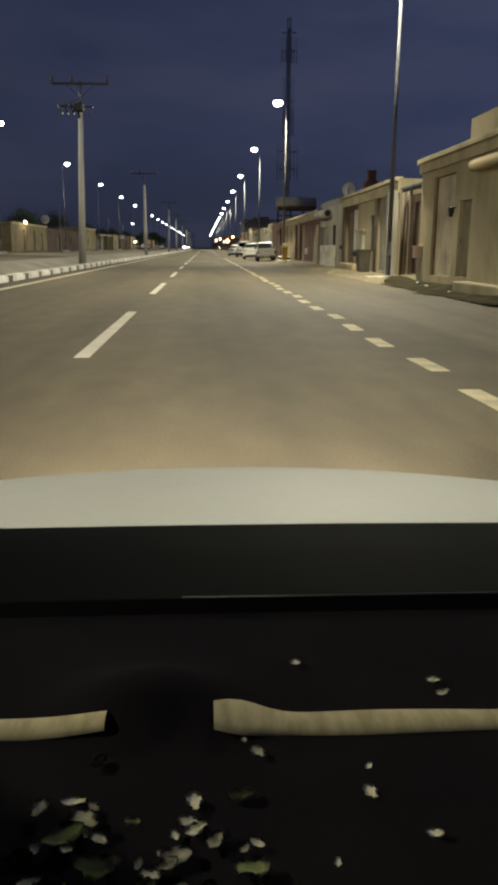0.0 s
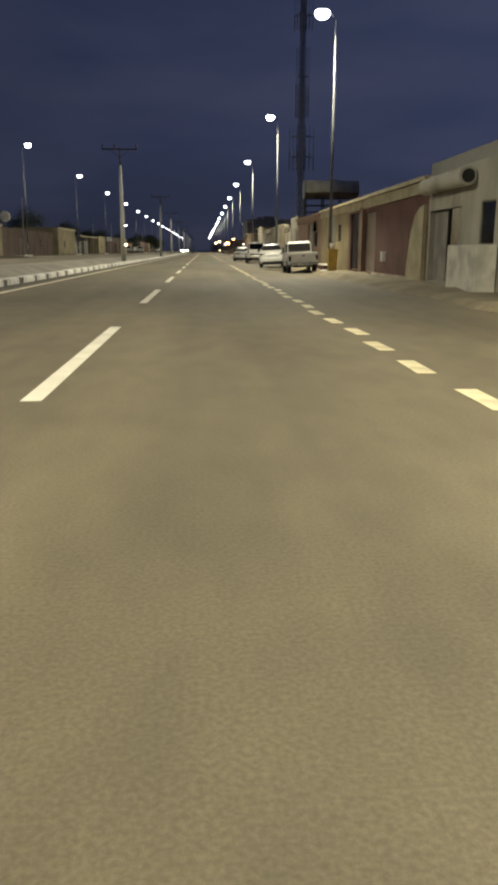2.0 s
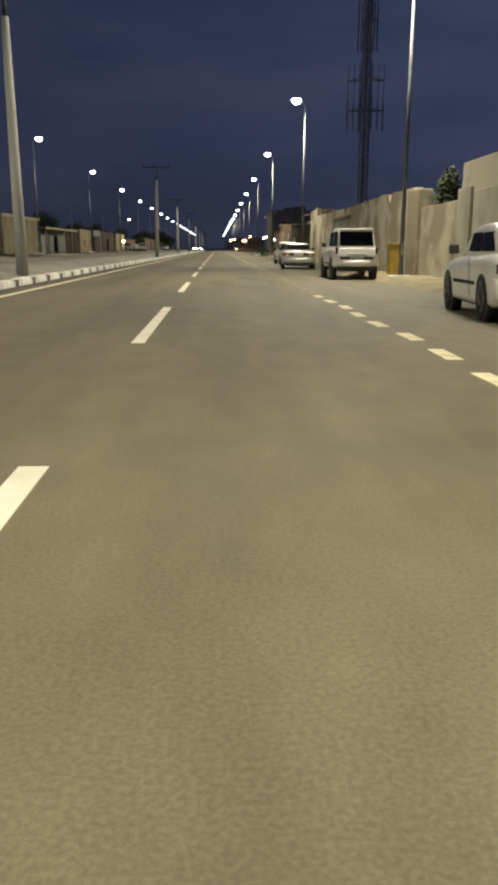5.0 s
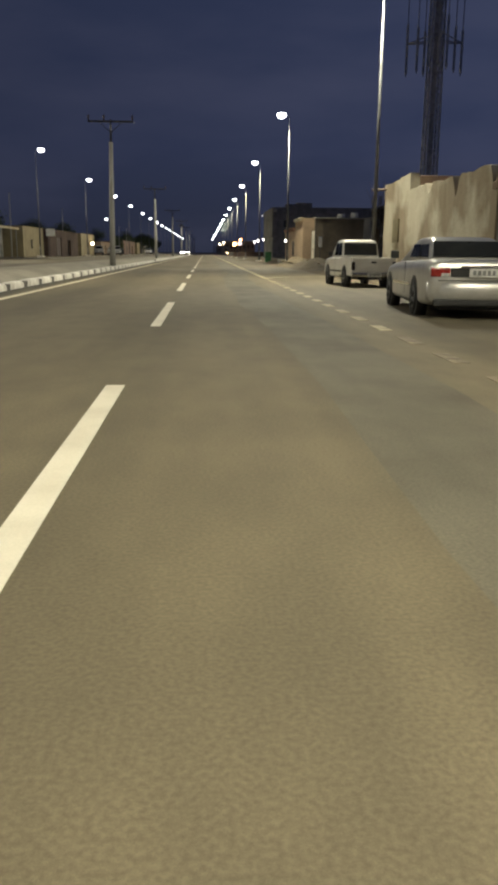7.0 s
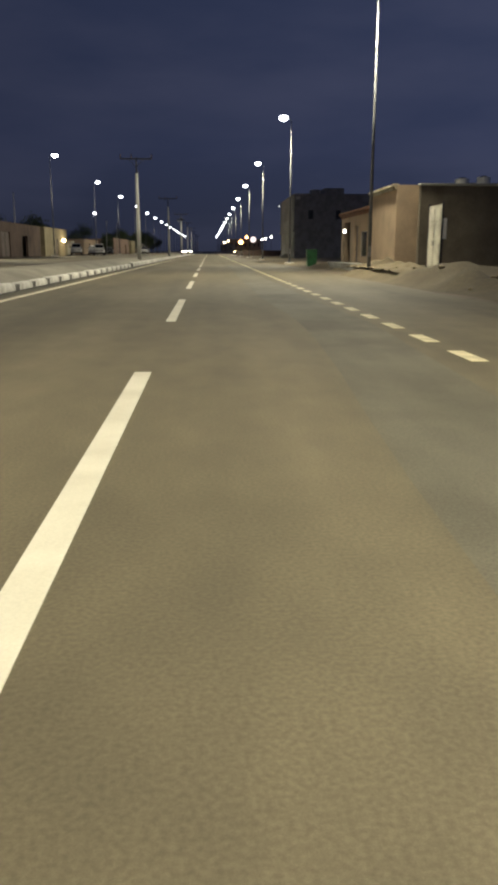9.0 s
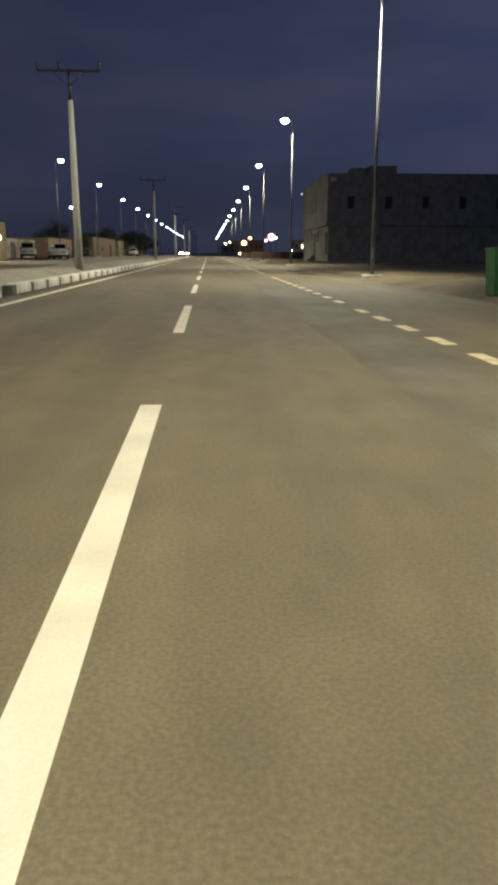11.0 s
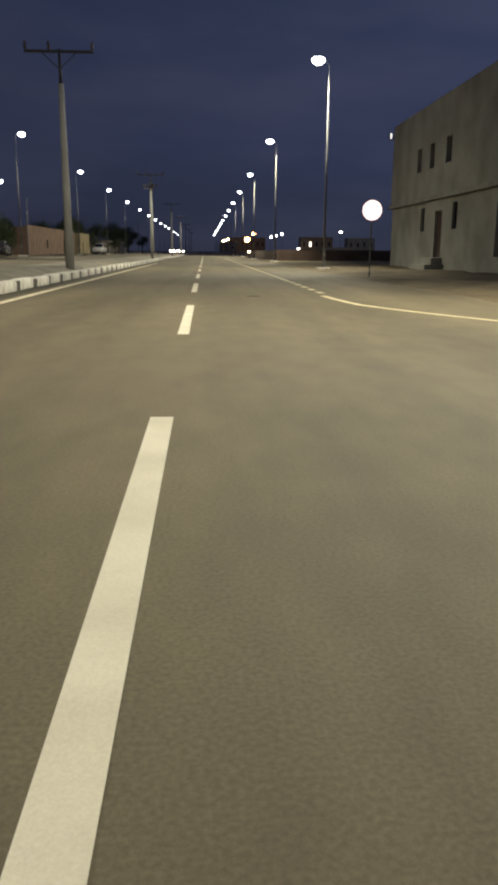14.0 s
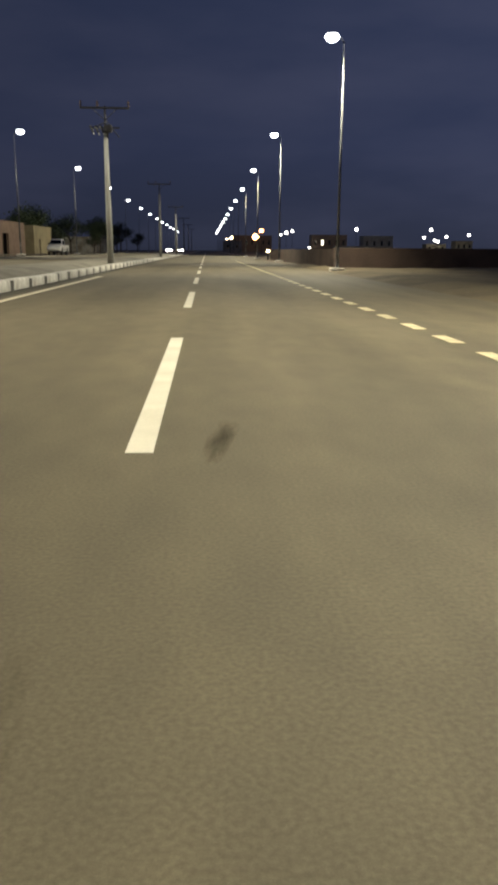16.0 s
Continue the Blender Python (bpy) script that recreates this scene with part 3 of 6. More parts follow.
# ---- houses along the street ----
def holed_wall(y0, y1, z0, z1, holes, x0, x1):
    """A wall along y, x0 to x1 thick, with openings (ya, yb, za, zb) through it."""
    ys = sorted({y0, y1, *[h[0] for h in holes], *[h[1] for h in holes]})
    zs = sorted({z0, z1, *[h[2] for h in holes], *[h[3] for h in holes]})
    bm = bmesh.new()
    for a, b in zip(ys, ys[1:]):
        run = None
        for c, d in zip(zs, zs[1:]):
            my, mz = (a + b) / 2, (c + d) / 2
            if any(h[0] < my < h[1] and h[2] < mz < h[3] for h in holes):
                if run:
                    box(x0, x1, a, b, run[0], run[1], bm)
                run = None
            else:
                run = (run[0], d) if run else (c, d)
        if run:
            box(x0, x1, a, b, run[0], run[1], bm)
    bmesh.ops.remove_doubles(bm, verts=bm.verts[:], dist=0.0005)
    return bm


def panel_gate(e, ya, yb, za, zb, x, mat, rows=3, name="gate", leaves=2):
    """A pair of framed metal leaves with raised panels and a handle."""
    w = (yb - ya) / leaves
    for k in range(leaves):
        a, b = ya + k * w + 0.01, ya + (k + 1) * w - 0.01
        leaf = part(name, box(x, x + 0.05, a, b, za + 0.03, zb - 0.02, bevel=0.008), mat, e)
        h = (zb - za - 0.15) / rows
        pan = bmesh.new()
        for r in range(rows):
            box(x - 0.02, x + 0.01, a + 0.08, b - 0.08, za + 0.1 + r * h, za + 0.1 + (r + 1) * h - 0.1, pan, bevel=0.012)
        part("panel", pan, mat, leaf)
        hy = b - 0.07 if k == 0 else a + 0.07
        part("handle", tube((x - 0.05, hy, za + 0.95), (x - 0.05, hy, za + 1.15), 0.012, None, 8), CHROME, leaf)


def shutter(e, ya, yb, za, zb, x, mat):
    """A roller shutter of slats in two side rails."""
    sh = part("shutter", box(x + 0.035, x + 0.05, ya + 0.04, yb - 0.04, za, zb), mat, e, "ribbed roller shutter")
    for q in (ya, yb - 0.06):
        part("guide_rail", box(x - 0.02, x + 0.06, q, q + 0.06, za, zb), mat, sh)
    n = int((zb - za) / 0.16)
    for k in range(n):
        z = za + (zb - za) * k / n
        part("slat", box(x, x + 0.03, ya + 0.06, yb - 0.06, z + 0.004, z + (zb - za) / n - 0.012), mat, sh)


def window(e, ya, yb, za, zb, x, grille=True):
    f = part("window", box(x + 0.08, x + 0.10, ya, yb, za, zb), GLASS_DARK, e, "dark window pane")
    fr = bmesh.new()
    for a, b, c, d in ((ya, ya + 0.05, za, zb), (yb - 0.05, yb, za, zb), (ya, yb, za, za + 0.05), (ya, yb, zb - 0.05, zb)):
        box(x + 0.03, x + 0.078, a, b, c, d, fr)
    part("window_frame", fr, GATE_GREY, f)
    if grille:
        gr = bmesh.new()
        k = max(2, int((yb - ya) / 0.16))
        for i in range(1, k):
            yy = ya + (yb - ya) * i / k
            tube((x + 0.02, yy, za), (x + 0.02, yy, zb), 0.008, None, 6, gr)
        part("grille", gr, DARK_STEEL, f)


def house(label, y0, y1, h, mat, holes, x=8.0, depth=7.0, cornice=0.0, trim=None, z0=-0.1, parapet=0.0):
    """A low house with its street front at x; holes are (ya, yb, za, zb, what, material)."""
    e = thing("house", x, (y0 + y1) / 2, 0, label, "house", "houses along the street")
    m = pose(-x, -(y0 + y1) / 2, 0)

    def own(name, bm, mt, lab=""):
        bmesh.ops.transform(bm, matrix=m, verts=bm.verts)
        return part(name, bm, mt, e, lab)

    own("front_wall", holed_wall(y0, y1, z0, h, [q[:4] for q in holes], x, x + 0.28), mat)
    own("side_wall", box(x + 0.28, x + depth, y0, y0 + 0.25, z0, h), mat)
    own("side_wall", box(x + 0.28, x + depth, y1 - 0.25, y1, z0, h), mat)
    own("back_wall", box(x + depth, x + depth + 0.25, y0, y1, z0, h), mat)
    own("roof", box(x + 0.28, x + depth, y0 + 0.25, y1 - 0.25, h - 0.45, h - 0.2), CEMENT, "flat concrete roof behind the parapet")
    # added backing, coloured near black for the darkness of the room
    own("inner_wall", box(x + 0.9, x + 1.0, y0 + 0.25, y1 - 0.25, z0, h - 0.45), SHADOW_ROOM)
    if cornice:
        c = box(x - 0.22, x + 0.1, y0, y1, h - 0.10, h + 0.06, bevel=0.02)
        box(x - 0.10, x - 0.002, y0, y1, h - 0.10 - cornice, h - 0.102, c, bevel=0.015)
        own("cornice", c, trim or TRIM_CREAM, "projecting plaster cornice")
    if parapet:
        own("parapet", box(x + 0.02, x + 0.24, y0, y1, h, h + parapet), trim or mat)
    hold = thing("hold", 0, 0, 0, "", "")
    for ya, yb, za, zb, what, mt in holes:
        if what == "gate":
            panel_gate(hold, ya, yb, za, zb, x + 0.12, mt, rows=4 if zb - za > 2.8 else 3, leaves=2 if yb - ya > 1.4 else 1)
        elif what == "shutter":
            shutter(hold, ya, yb, za, zb, x + 0.12, mt)
        elif what == "window":
            window(hold, ya, yb, za, zb, x)
        elif what == "sheet":
            # one broad plain leaf of sheet metal with faint upright ribs
            leaf = part("gate", box(x + 0.14, x + 0.18, ya + 0.02, yb - 0.02, za, zb - 0.02, bevel=0.006), mt, hold, "plain sheet metal gate")
            ribs = bmesh.new()
            for k in range(1, 7):
                q = ya + (yb - ya) * k / 7
                box(x + 0.128, x + 0.139, q - 0.02, q + 0.02, za + 0.06, zb - 0.08, ribs)
            part("rib", ribs, mt, leaf)
            part("hinge_post", box(x + 0.08, x + 0.2, yb - 0.015, yb + 0.05, za, zb), GATE_RUST, leaf, "rusty hinge post")
        elif what == "ajar":
            # a grey leaf, a dark gap, and a pale stained leaf
            a, b = ya + (yb - ya) * 0.31, ya + (yb - ya) * 0.55
            part("door", box(x + 0.05, x + 0.09, ya + 0.03, a, za, zb - 0.02, bevel=0.006), MUD, hold, "pale stained door leaf")
            part("door", box(x + 0.17, x + 0.21, b, yb - 0.04, za, zb - 0.02, bevel=0.006), mt, hold, "grey door leaf standing ajar")
            part("lintel", box(x + 0.02, x + 0.2, ya, yb, zb - 0.019, zb + 0.001), DARK_STEEL, hold)
        elif what == "leaf":
            # a door standing open into the room, with one fixed leaf
            part("door", box(x + 0.1, x + 0.15, ya + 0.06, ya + (yb - ya) * 0.45, za, zb - 0.25, bevel=0.008), mt, hold, "pale door leaf")
            part("door", box(x + 0.14, x + 0.19, ya + (yb - ya) * 0.52, yb - 0.06, za, zb - 0.25, bevel=0.008), GATE_RUST, hold, "brown door leaf")
            part("lintel", box(x + 0.06, x + 0.2, ya, yb, zb - 0.24, zb - 0.02), GATE_BROWN, hold)
    for ob in hold.children_recursive:
        ob.data.transform(m)
    for ob in list(hold.children):
        ob.parent = e
    bpy.data.objects.remove(hold)
    return e


house("cream walled house with a tall sheet gate and stepped parapet", 12.0, 28.6, 4.15, CREAM,
      [(24.75, 27.0, 0.35, 3.5, "sheet", GATE_TAN), (23.1, 24.2, 0.4, 2.62, "gate", DOOR_OLIVE)], x=7.7, cornice=0.3)
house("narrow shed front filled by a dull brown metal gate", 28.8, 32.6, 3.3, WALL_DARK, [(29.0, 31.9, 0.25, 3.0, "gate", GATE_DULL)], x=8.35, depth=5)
house("cream plastered house with open doorway and heavy cornice", 33.0, 46.3, 3.98, CREAM,
      [(34.45, 36.9, 0.2, 3.5, "shutter", GATE_GREY), (37.75, 38.65, 1.05, 2.75, "window", None), (41.85, 45.3, 0.2, 3.45, "leaf", DOOR_WHITE)], cornice=0.45)
house("whitewashed house with dark window and grey door", 46.3, 55.4, 3.75, WHITEWASH,
      [(48.85, 50.05, 1.38, 2.6, "window", None), (51.8, 55.2, 0.2, 2.55, "ajar", GATE_GREY)], parapet=0.38, trim=CEMENT)
house("maroon plastered house with pale shutter and dark gate", 55.4, 70.9, 3.72, MAROON,
      [(64.1, 66.6, 0.25, 3.0, "shutter", SHUTTER_PINK), (67.6, 70.3, 0.25, 3.08, "gate", DARK_STEEL)], cornice=0.42)
house("ochre plastered house with small barred windows", 70.9, 81.1, 3.72, OCHRE,
      [(73.5, 74.6, 1.72, 2.7, "window", None), (75.5, 77.8, 1.75, 3.3, "shutter", GATE_GREY)], cornice=0.36)
house("rose plastered house with brown door and arched window", 81.1, 94.6, 3.66, ROSE_DEEP,
      [(83.0, 85.0, 1.5, 2.55, "window", None), (85.6, 88.1, 0.2, 3.1, "gate", GATE_GREY), (92.4, 93.0, 0.9, 2.2, "window", None)], cornice=0.3, trim=ROSE_DEEP)
house("tan plastered house with a higher plain parapet", 94.6, 100.2, 4.02, MUD, [(94.8, 95.6, 0.2, 2.8, "gate", GATE_BROWN)], depth=6)

# details on the fronts
arch = thing("arch_surround", 7.98, 84.0, 2.55, "dark arched fanlight over a barred window", "window", "fanlights")
fan = bmesh.new()
ring = [fan.verts.new((0.0, math.cos(a) * 0.98, math.sin(a) * 0.75)) for a in [math.pi * i / 14 for i in range(15)]]
fan.faces.new(ring)
bmesh.ops.solidify(fan, geom=fan.faces[:], thickness=0.04)
part("pane", fan, GLASS_DARK, arch)
rim_bm = bmesh.new()
for i in range(14):
    a, b = math.pi * i / 14, math.pi * (i + 1) / 14
    tube((-0.03, math.cos(a) * 1.0, math.sin(a) * 0.78), (-0.03, math.cos(b) * 1.0, math.sin(b) * 0.78), 0.05, None, 6, rim_bm)
part("surround", rim_bm, ROSE_DEEP, arch)

board = bmesh.new()
edge = [(55.5, 0.0), (57.75, 0.0), (57.55, 0.9), (57.15, 1.9), (56.7, 2.45), (56.1, 2.72), (55.5, 2.8)]
side_a, side_b = [[board.verts.new((x, y, z)) for y, z in edge] for x in (7.84, 7.985)]
board.faces.new(side_a)
board.faces.new(list(reversed(side_b)))
for i in range(len(edge)):
    j = (i + 1) % len(edge)
    board.faces.new((side_a[i], side_b[i], side_b[j], side_a[j]))
bmesh.ops.recalc_face_normals(board, faces=board.faces[:])
solid("wall_pier", board, TRIM_CREAM, "cream plaster buttress with a rounded shoulder on the maroon front", "pier")
solid("wall_skirt", box(7.80, 7.99, 57.8, 64.0, -0.05, 0.24, bevel=0.05), MUD, "pale chipped plaster skirting along the maroon front", "skirting")
solid("wall_patch", box(7.93, 7.995, 95.75, 98.7, 0.0, 3.05, bevel=0.03), WHITEWASH, "whitewashed patch of plaster on a tan front", "plaster patch")
solid("wall_pier", box(7.88, 8.02, 66.7, 67.5, 0.0, 3.3, bevel=0.02), GATE_RUST, "narrow brown pier between gate and shutter", "pier")
solid("wall_pier", box(7.80, 7.995, 33.05, 34.35, 0.0, 3.5, bevel=0.03), WHITEWASH, "whitewashed corner pier of a house", "pier")
solid("door_jamb", box(7.93, 7.998, 36.92, 37.5, 0.1, 3.52, bevel=0.02), GATE_DULL, "dark brown jamb beside a pale shutter", "jamb", "door jambs")
solid("door_jamb", box(7.93, 7.998, 45.3, 46.15, 0.1, 3.45, bevel=0.02), GATE_RUST, "brown jamb beside an open doorway", "jamb", "door jambs")
solid("wall_box", box(7.86, 8.02, 46.42, 46.62, 1.17, 1.38, bevel=0.02), DARK_STEEL, "small black box on a whitewashed wall", "wall box")
solid("white_cabinet", box(7.35, 7.96, 48.4, 50.9, 0.1, 1.38, bevel=0.03), DOOR_WHITE, "low whitewashed cabinet against a house wall", "cabinet")
roll = thing("rolled_awning", 7.72, 53.4, 3.33, "rolled pale canvas awning under the roof edge", "awning")
part("roll", tube((0, -2.9, 0), (0, 1.6, 0), 0.27, None, 20), WHITEWASH, roll)
part("roll_end", tube((0, -2.95, 0), (0, -2.88, 0), 0.19, None, 16), SHADOW_ROOM, roll)
part("bracket", box(0, 0.40, -2.2, -2.1, -0.1, 0.1), DARK_STEEL, roll)
part("bracket", box(0, 0.40, 1.1, 1.2, -0.1, 0.1), DARK_STEEL, roll)
meter = thing("meter_box", 7.94, 62.0, 0.95, "small white meter box on the maroon wall", "meter box")
part("body", box(-0.1, 0.06, -0.17, 0.17, -0.19, 0.19, bevel=0.02), DISH_WHITE, meter)
part("cap", box(-0.13, 0.06, -0.20, 0.20, 0.19, 0.23, bevel=0.01), DISH_WHITE, meter)
ledge = thing("window_ledge", 7.9, 40.7, 2.1, "cream plaster ledge below a bricked window", "ledge")
part("slab", box(-0.08, 0.1, -1.0, 1.0, -0.06, 0.04, bevel=0.01), TRIM_CREAM, ledge)
part("niche", box(-0.03, 0.1, -0.85, 0.85, -1.5, -0.06, bevel=0.01), WHITEWASH, ledge)
solid("stone_bench", box(7.2, 7.95, 38.9, 43.0, 0.05, 0.48, bevel=0.10), OCHRE, "low rounded tan bench along a house wall", "bench")
step_bench = thing("stone_bench", 7.55, 76.0, 0.1, "low red brown bench with a white slab against an ochre front", "bench")
part("base", box(-0.35, 0.4, -1.7, 1.5, -0.05, 0.26, bevel=0.02), MAROON, step_bench)
part("slab", box(-0.42, 0.4, -1.78, 1.58, 0.26, 0.33, bevel=0.015), DISH_WHITE, step_bench)
bundle = bmesh.new()
bmesh.ops.create_icosphere(bundle, subdivisions=3, radius=1)
for v in bundle.verts:
    f = 1 + 0.35 * lumps(v.co.x * 2, v.co.y * 2 + v.co.z, 0.8, 51)
    v.co = Vector((7.72 + v.co.x * 0.15 * f, 40.9 + v.co.y * 0.36 * f, 0.97 + v.co.z * 0.17 * f))
solid("cloth_bundle", smooth(bundle), DARK_STEEL, "dark bundle of cloth on a stand against a cream wall", "bundle")
stand = thing("wooden_stand", 7.72, 40.9, 0.45, "small brown wooden stand on a low bench", "stand")
part("top", box(-0.18, 0.18, -0.55, 0.55, 0.32, 0.37), GATE_RUST, stand)
for qx in (-0.15, 0.15):
    for qy in (-0.5, 0.5):
        part("leg", box(qx - 0.025, qx + 0.025, qy - 0.025, qy + 0.025, 0.0, 0.32), GATE_RUST, stand)
box_pink = thing("meter_box", 7.60, 28.35, 1.08, "pinkish white meter box on a house corner", "meter box")
part("body", box(-0.12, 0.10, -0.22, 0.22, -0.19, 0.19, bevel=0.03), ROSE_PALE, box_pink)
part("cap", box(-0.15, 0.10, -0.25, 0.25, 0.19, 0.23, bevel=0.01), ROSE_PALE, box_pink)
part("conduit", tube((0.02, 0, -0.95), (0.02, 0, -0.19), 0.025, None, 8), GATE_GREY, box_pink)
lantern = thing("wall_lantern", 7.66, 24.5, 2.3, "small dark unlit lantern beside a door", "wall lantern")
part("case", merge(tube((-0.12, 0, -0.14), (-0.12, 0, 0.10), 0.06, 0.10, 8), tube((-0.12, 0, 0.10), (-0.12, 0, 0.18), 0.12, 0.02, 8)), DARK_STEEL, lantern)
part("bracket", box(-0.12, 0.04, -0.015, 0.015, 0.12, 0.15), DARK_STEEL, lantern)
first_roll = thing("rolled_awning", 7.52, 17.2, 3.46, "long rolled tan canvas awning above a plain front", "awning")
part("roll", tube((0, -5.4, 0), (0, 5.4, 0), 0.16, None, 16), OCHRE, first_roll)
part("roll_end", tube((0, 5.4, 0), (0, 5.46, 0), 0.13, None, 12), SHADOW_ROOM, first_roll)
for q in (-5.0, 0.0, 5.0):
    part("bracket", box(0.0, 0.20, q - 0.04, q + 0.04, 0.02, 0.10), DARK_STEEL, first_roll)
solid("doorstep", box(7.25, 7.69, 12.5, 23.0, 0.0, 0.30, bevel=0.05), CREAM, "low cream plastered step along a house front", "step")
for y in (32.15, 32.85):
    solid("post", tube((8.12, y, 0.0), (8.12, y, 3.42), 0.06, 0.06, 10), GATE_DULL, "dull brown steel post under a tin roof edge", "post", "tin roof posts")


def bin_box(x, y, w, d, h, mat, label):
    e = thing("waste_bin", x, y, 0.12, label, "bin")
    part("body", loft([[(sx * w * f, sy * d * f, z) for sx, sy in ((-0.5, -0.5), (0.5, -0.5), (0.5, 0.5), (-0.5, 0.5))] for z, f in ((0, 0.86), (h, 1.0))]), mat, e)
    part("lid", box(-w * 0.54, w * 0.54, -d * 0.54, d * 0.54, h, h + 0.07, bevel=0.02), mat, e)
    return e


bin_box(7.45, 37.3, 0.55, 0.75, 0.98, BIN_DARK, "small dark brown waste bin beside a doorway")
bin_box(7.1, 70.75, 0.5, 0.6, 1.12, YELLOW_PLASTIC, "yellow plastic container beside a lamp mast")
bin_box(7.2, 106.8, 0.45, 0.6, 1.25, YELLOW_PLASTIC, "narrow yellow container beside the rough wall")
bin_box(7.0, 203.0, 0.75, 0.75, 1.15, GREEN_PLASTIC, "green plastic wheeled rubbish container")
tyre_thing = thing("scrap_tyre", 7.78, 89.2, 0.52, "old black tyre leaning on a rose wall", "tyre")
tor = bmesh.new()
for i in range(20):
    a0, a1 = 2 * math.pi * i / 20, 2 * math.pi * (i + 1) / 20
    tube((0, math.cos(a0) * 0.3, math.sin(a0) * 0.3), (0, math.cos(a1) * 0.3, math.sin(a1) * 0.3), 0.13, None, 8, tor)
part("tread", smooth(tor), RUBBER, tyre_thing)
part("sidewall", tube((-0.02, 0, 0), (0.02, 0, 0), 0.24, None, 20), BLACK_PLASTIC, tyre_thing)

canopy = thing("tin_roof", 8.0, 30.75, 3.52, "low tin roof edge over a narrow shed", "roof")
tin = bmesh.new()
for k in range(16):
    y = -1.68 + k * 0.22
    tube((-0.12, y, 0.02), (1.4, y, 0.12), 0.06, None, 6, tin)
part("sheet", tin, STEEL_GREY, canopy)
part("beam", box(-0.05, 0.03, -1.7, 1.7, -0.12, -0.04), DARK_STEEL, canopy)
part("prop", box(0.25, 0.33, -1.6, -1.5, -0.25, 0.0), DARK_STEEL, canopy)
part("prop", box(0.25, 0.33, 1.5, 1.6, -0.25, 0.0), DARK_STEEL, canopy)
pot = thing("planter", 7.1, 70.75, 1.31, "pale pot standing on a yellow container", "pot")
part("body", smooth(tube((0, 0, 0), (0, 0, 0.26), 0.12, 0.17, 14)), DOOR_WHITE, pot)
part("rim", tube((0, 0, 0.26), (0, 0, 0.30), 0.185, 0.185, 14), DOOR_WHITE, pot)

# upper block behind the first house
solid("upper_block", box(7.95, 14, 12.0, 24.4, 4.13, 4.95), CREAM, "cream upper parapet block set back on a roof", "parapet")

# satellite dish, brick stack and roof tank
dish = thing("satellite_dish", 8.33, 46.9, 3.82, "pale round satellite dish on the roof edge", "satellite dish")
bowl = bmesh.new()
rings = []
for k in range(6):
    r = 0.42 * k / 5
    rings.append([bowl.verts.new((r * math.cos(a), 0.22 * (r / 0.42) ** 2 * -1, r * math.sin(a))) for a in [2 * math.pi * i / 24 for i in range(24)]] if k else [bowl.verts.new((0, 0, 0))])
for k in range(1, 6):
    for i in range(24):
        j = (i + 1) % 24
        if k == 1:
            bowl.faces.new((rings[0][0], rings[1][i], rings[1][j]))
        else:
            bowl.faces.new((rings[k - 1][i], rings[k][i], rings[k][j], rings[k - 1][j]))
bmesh.ops.solidify(bowl, geom=bowl.faces[:], thickness=0.012)
bmesh.ops.transform(bowl, matrix=pose(-0.05, 0, 0.75, 18, 0, 14), verts=bowl.verts)
part("bowl", smooth(bowl), DISH_WHITE, dish)
part("mast", tube((0, 0.02, 0), (0, 0.02, 0.75), 0.03, None, 8), GALVANISED, dish)
part("feed_arm", tube((0, -0.05, 0.4), (0, -0.55, 0.8), 0.012, None, 6), GALVANISED, dish)

stack = thing("brick_stack", 9.98, 48.5, 3.6, "stepped brown brick stack on a flat roof", "brick stack")
for k in range(17):
    w = 0.42 if k < 12 else 0.24
    part("course", box(-w, w, -w, w, k * 0.125, k * 0.125 + 0.108), CLAY, stack)
part("core", merge(box(-0.40, 0.40, -0.40, 0.40, 0, 1.48), box(-0.22, 0.22, -0.22, 0.22, 1.48, 2.1)), CEMENT, stack)

tank = thing("water_tank", 11.0, 96.6, 3.82, "pale horizontal cylindrical water tank on a dark steel roof stand", "water tank")
part("drum", tube((-2.3, 0, 2.45), (2.3, 0, 2.45), 0.75, None, 28), WHITEWASH, tank)
part("rim", tube((-2.34, 0, 2.45), (-2.3, 0, 2.45), 0.78, None, 28), STEEL_GREY, tank)
sump = bmesh.new()
rows = [[sump.verts.new((x, 0.757 * math.sin(a), 2.45 - 0.757 * math.cos(a))) for a in [(-1.25 + 2.5 * k / 16) * (1 + 0.10 * lumps(x, k, 0.7, 18)) for k in range(17)]] for x in [-2.28 + 4.56 * i / 24 for i in range(25)]]
for ra, rb in zip(rows, rows[1:]):
    for k in range(16):
        sump.faces.new((ra[k], rb[k], rb[k + 1], ra[k + 1]))
part("rust_belly", smooth(sump), GATE_RUST, tank, "rusty dark underside of the drum")
part("hatch", tube((0.3, 0, 3.15), (0.3, 0, 3.3), 0.25, None, 14), STEEL_GREY, tank)
for sx in (-2.2, -0.7, 0.8, 2.2):
    for sy in (-0.55, 0.55):
        part("leg", box(sx - 0.05, sx + 0.05, sy - 0.05, sy + 0.05, 0, 1.75), DARK_STEEL, tank)
for z in (0.55, 1.1, 1.68):
    for sy in (-0.55, 0.55):
        part("rail", box(-2.3, 2.3, sy - 0.04, sy + 0.04, z, z + 0.08), DARK_STEEL, tank)

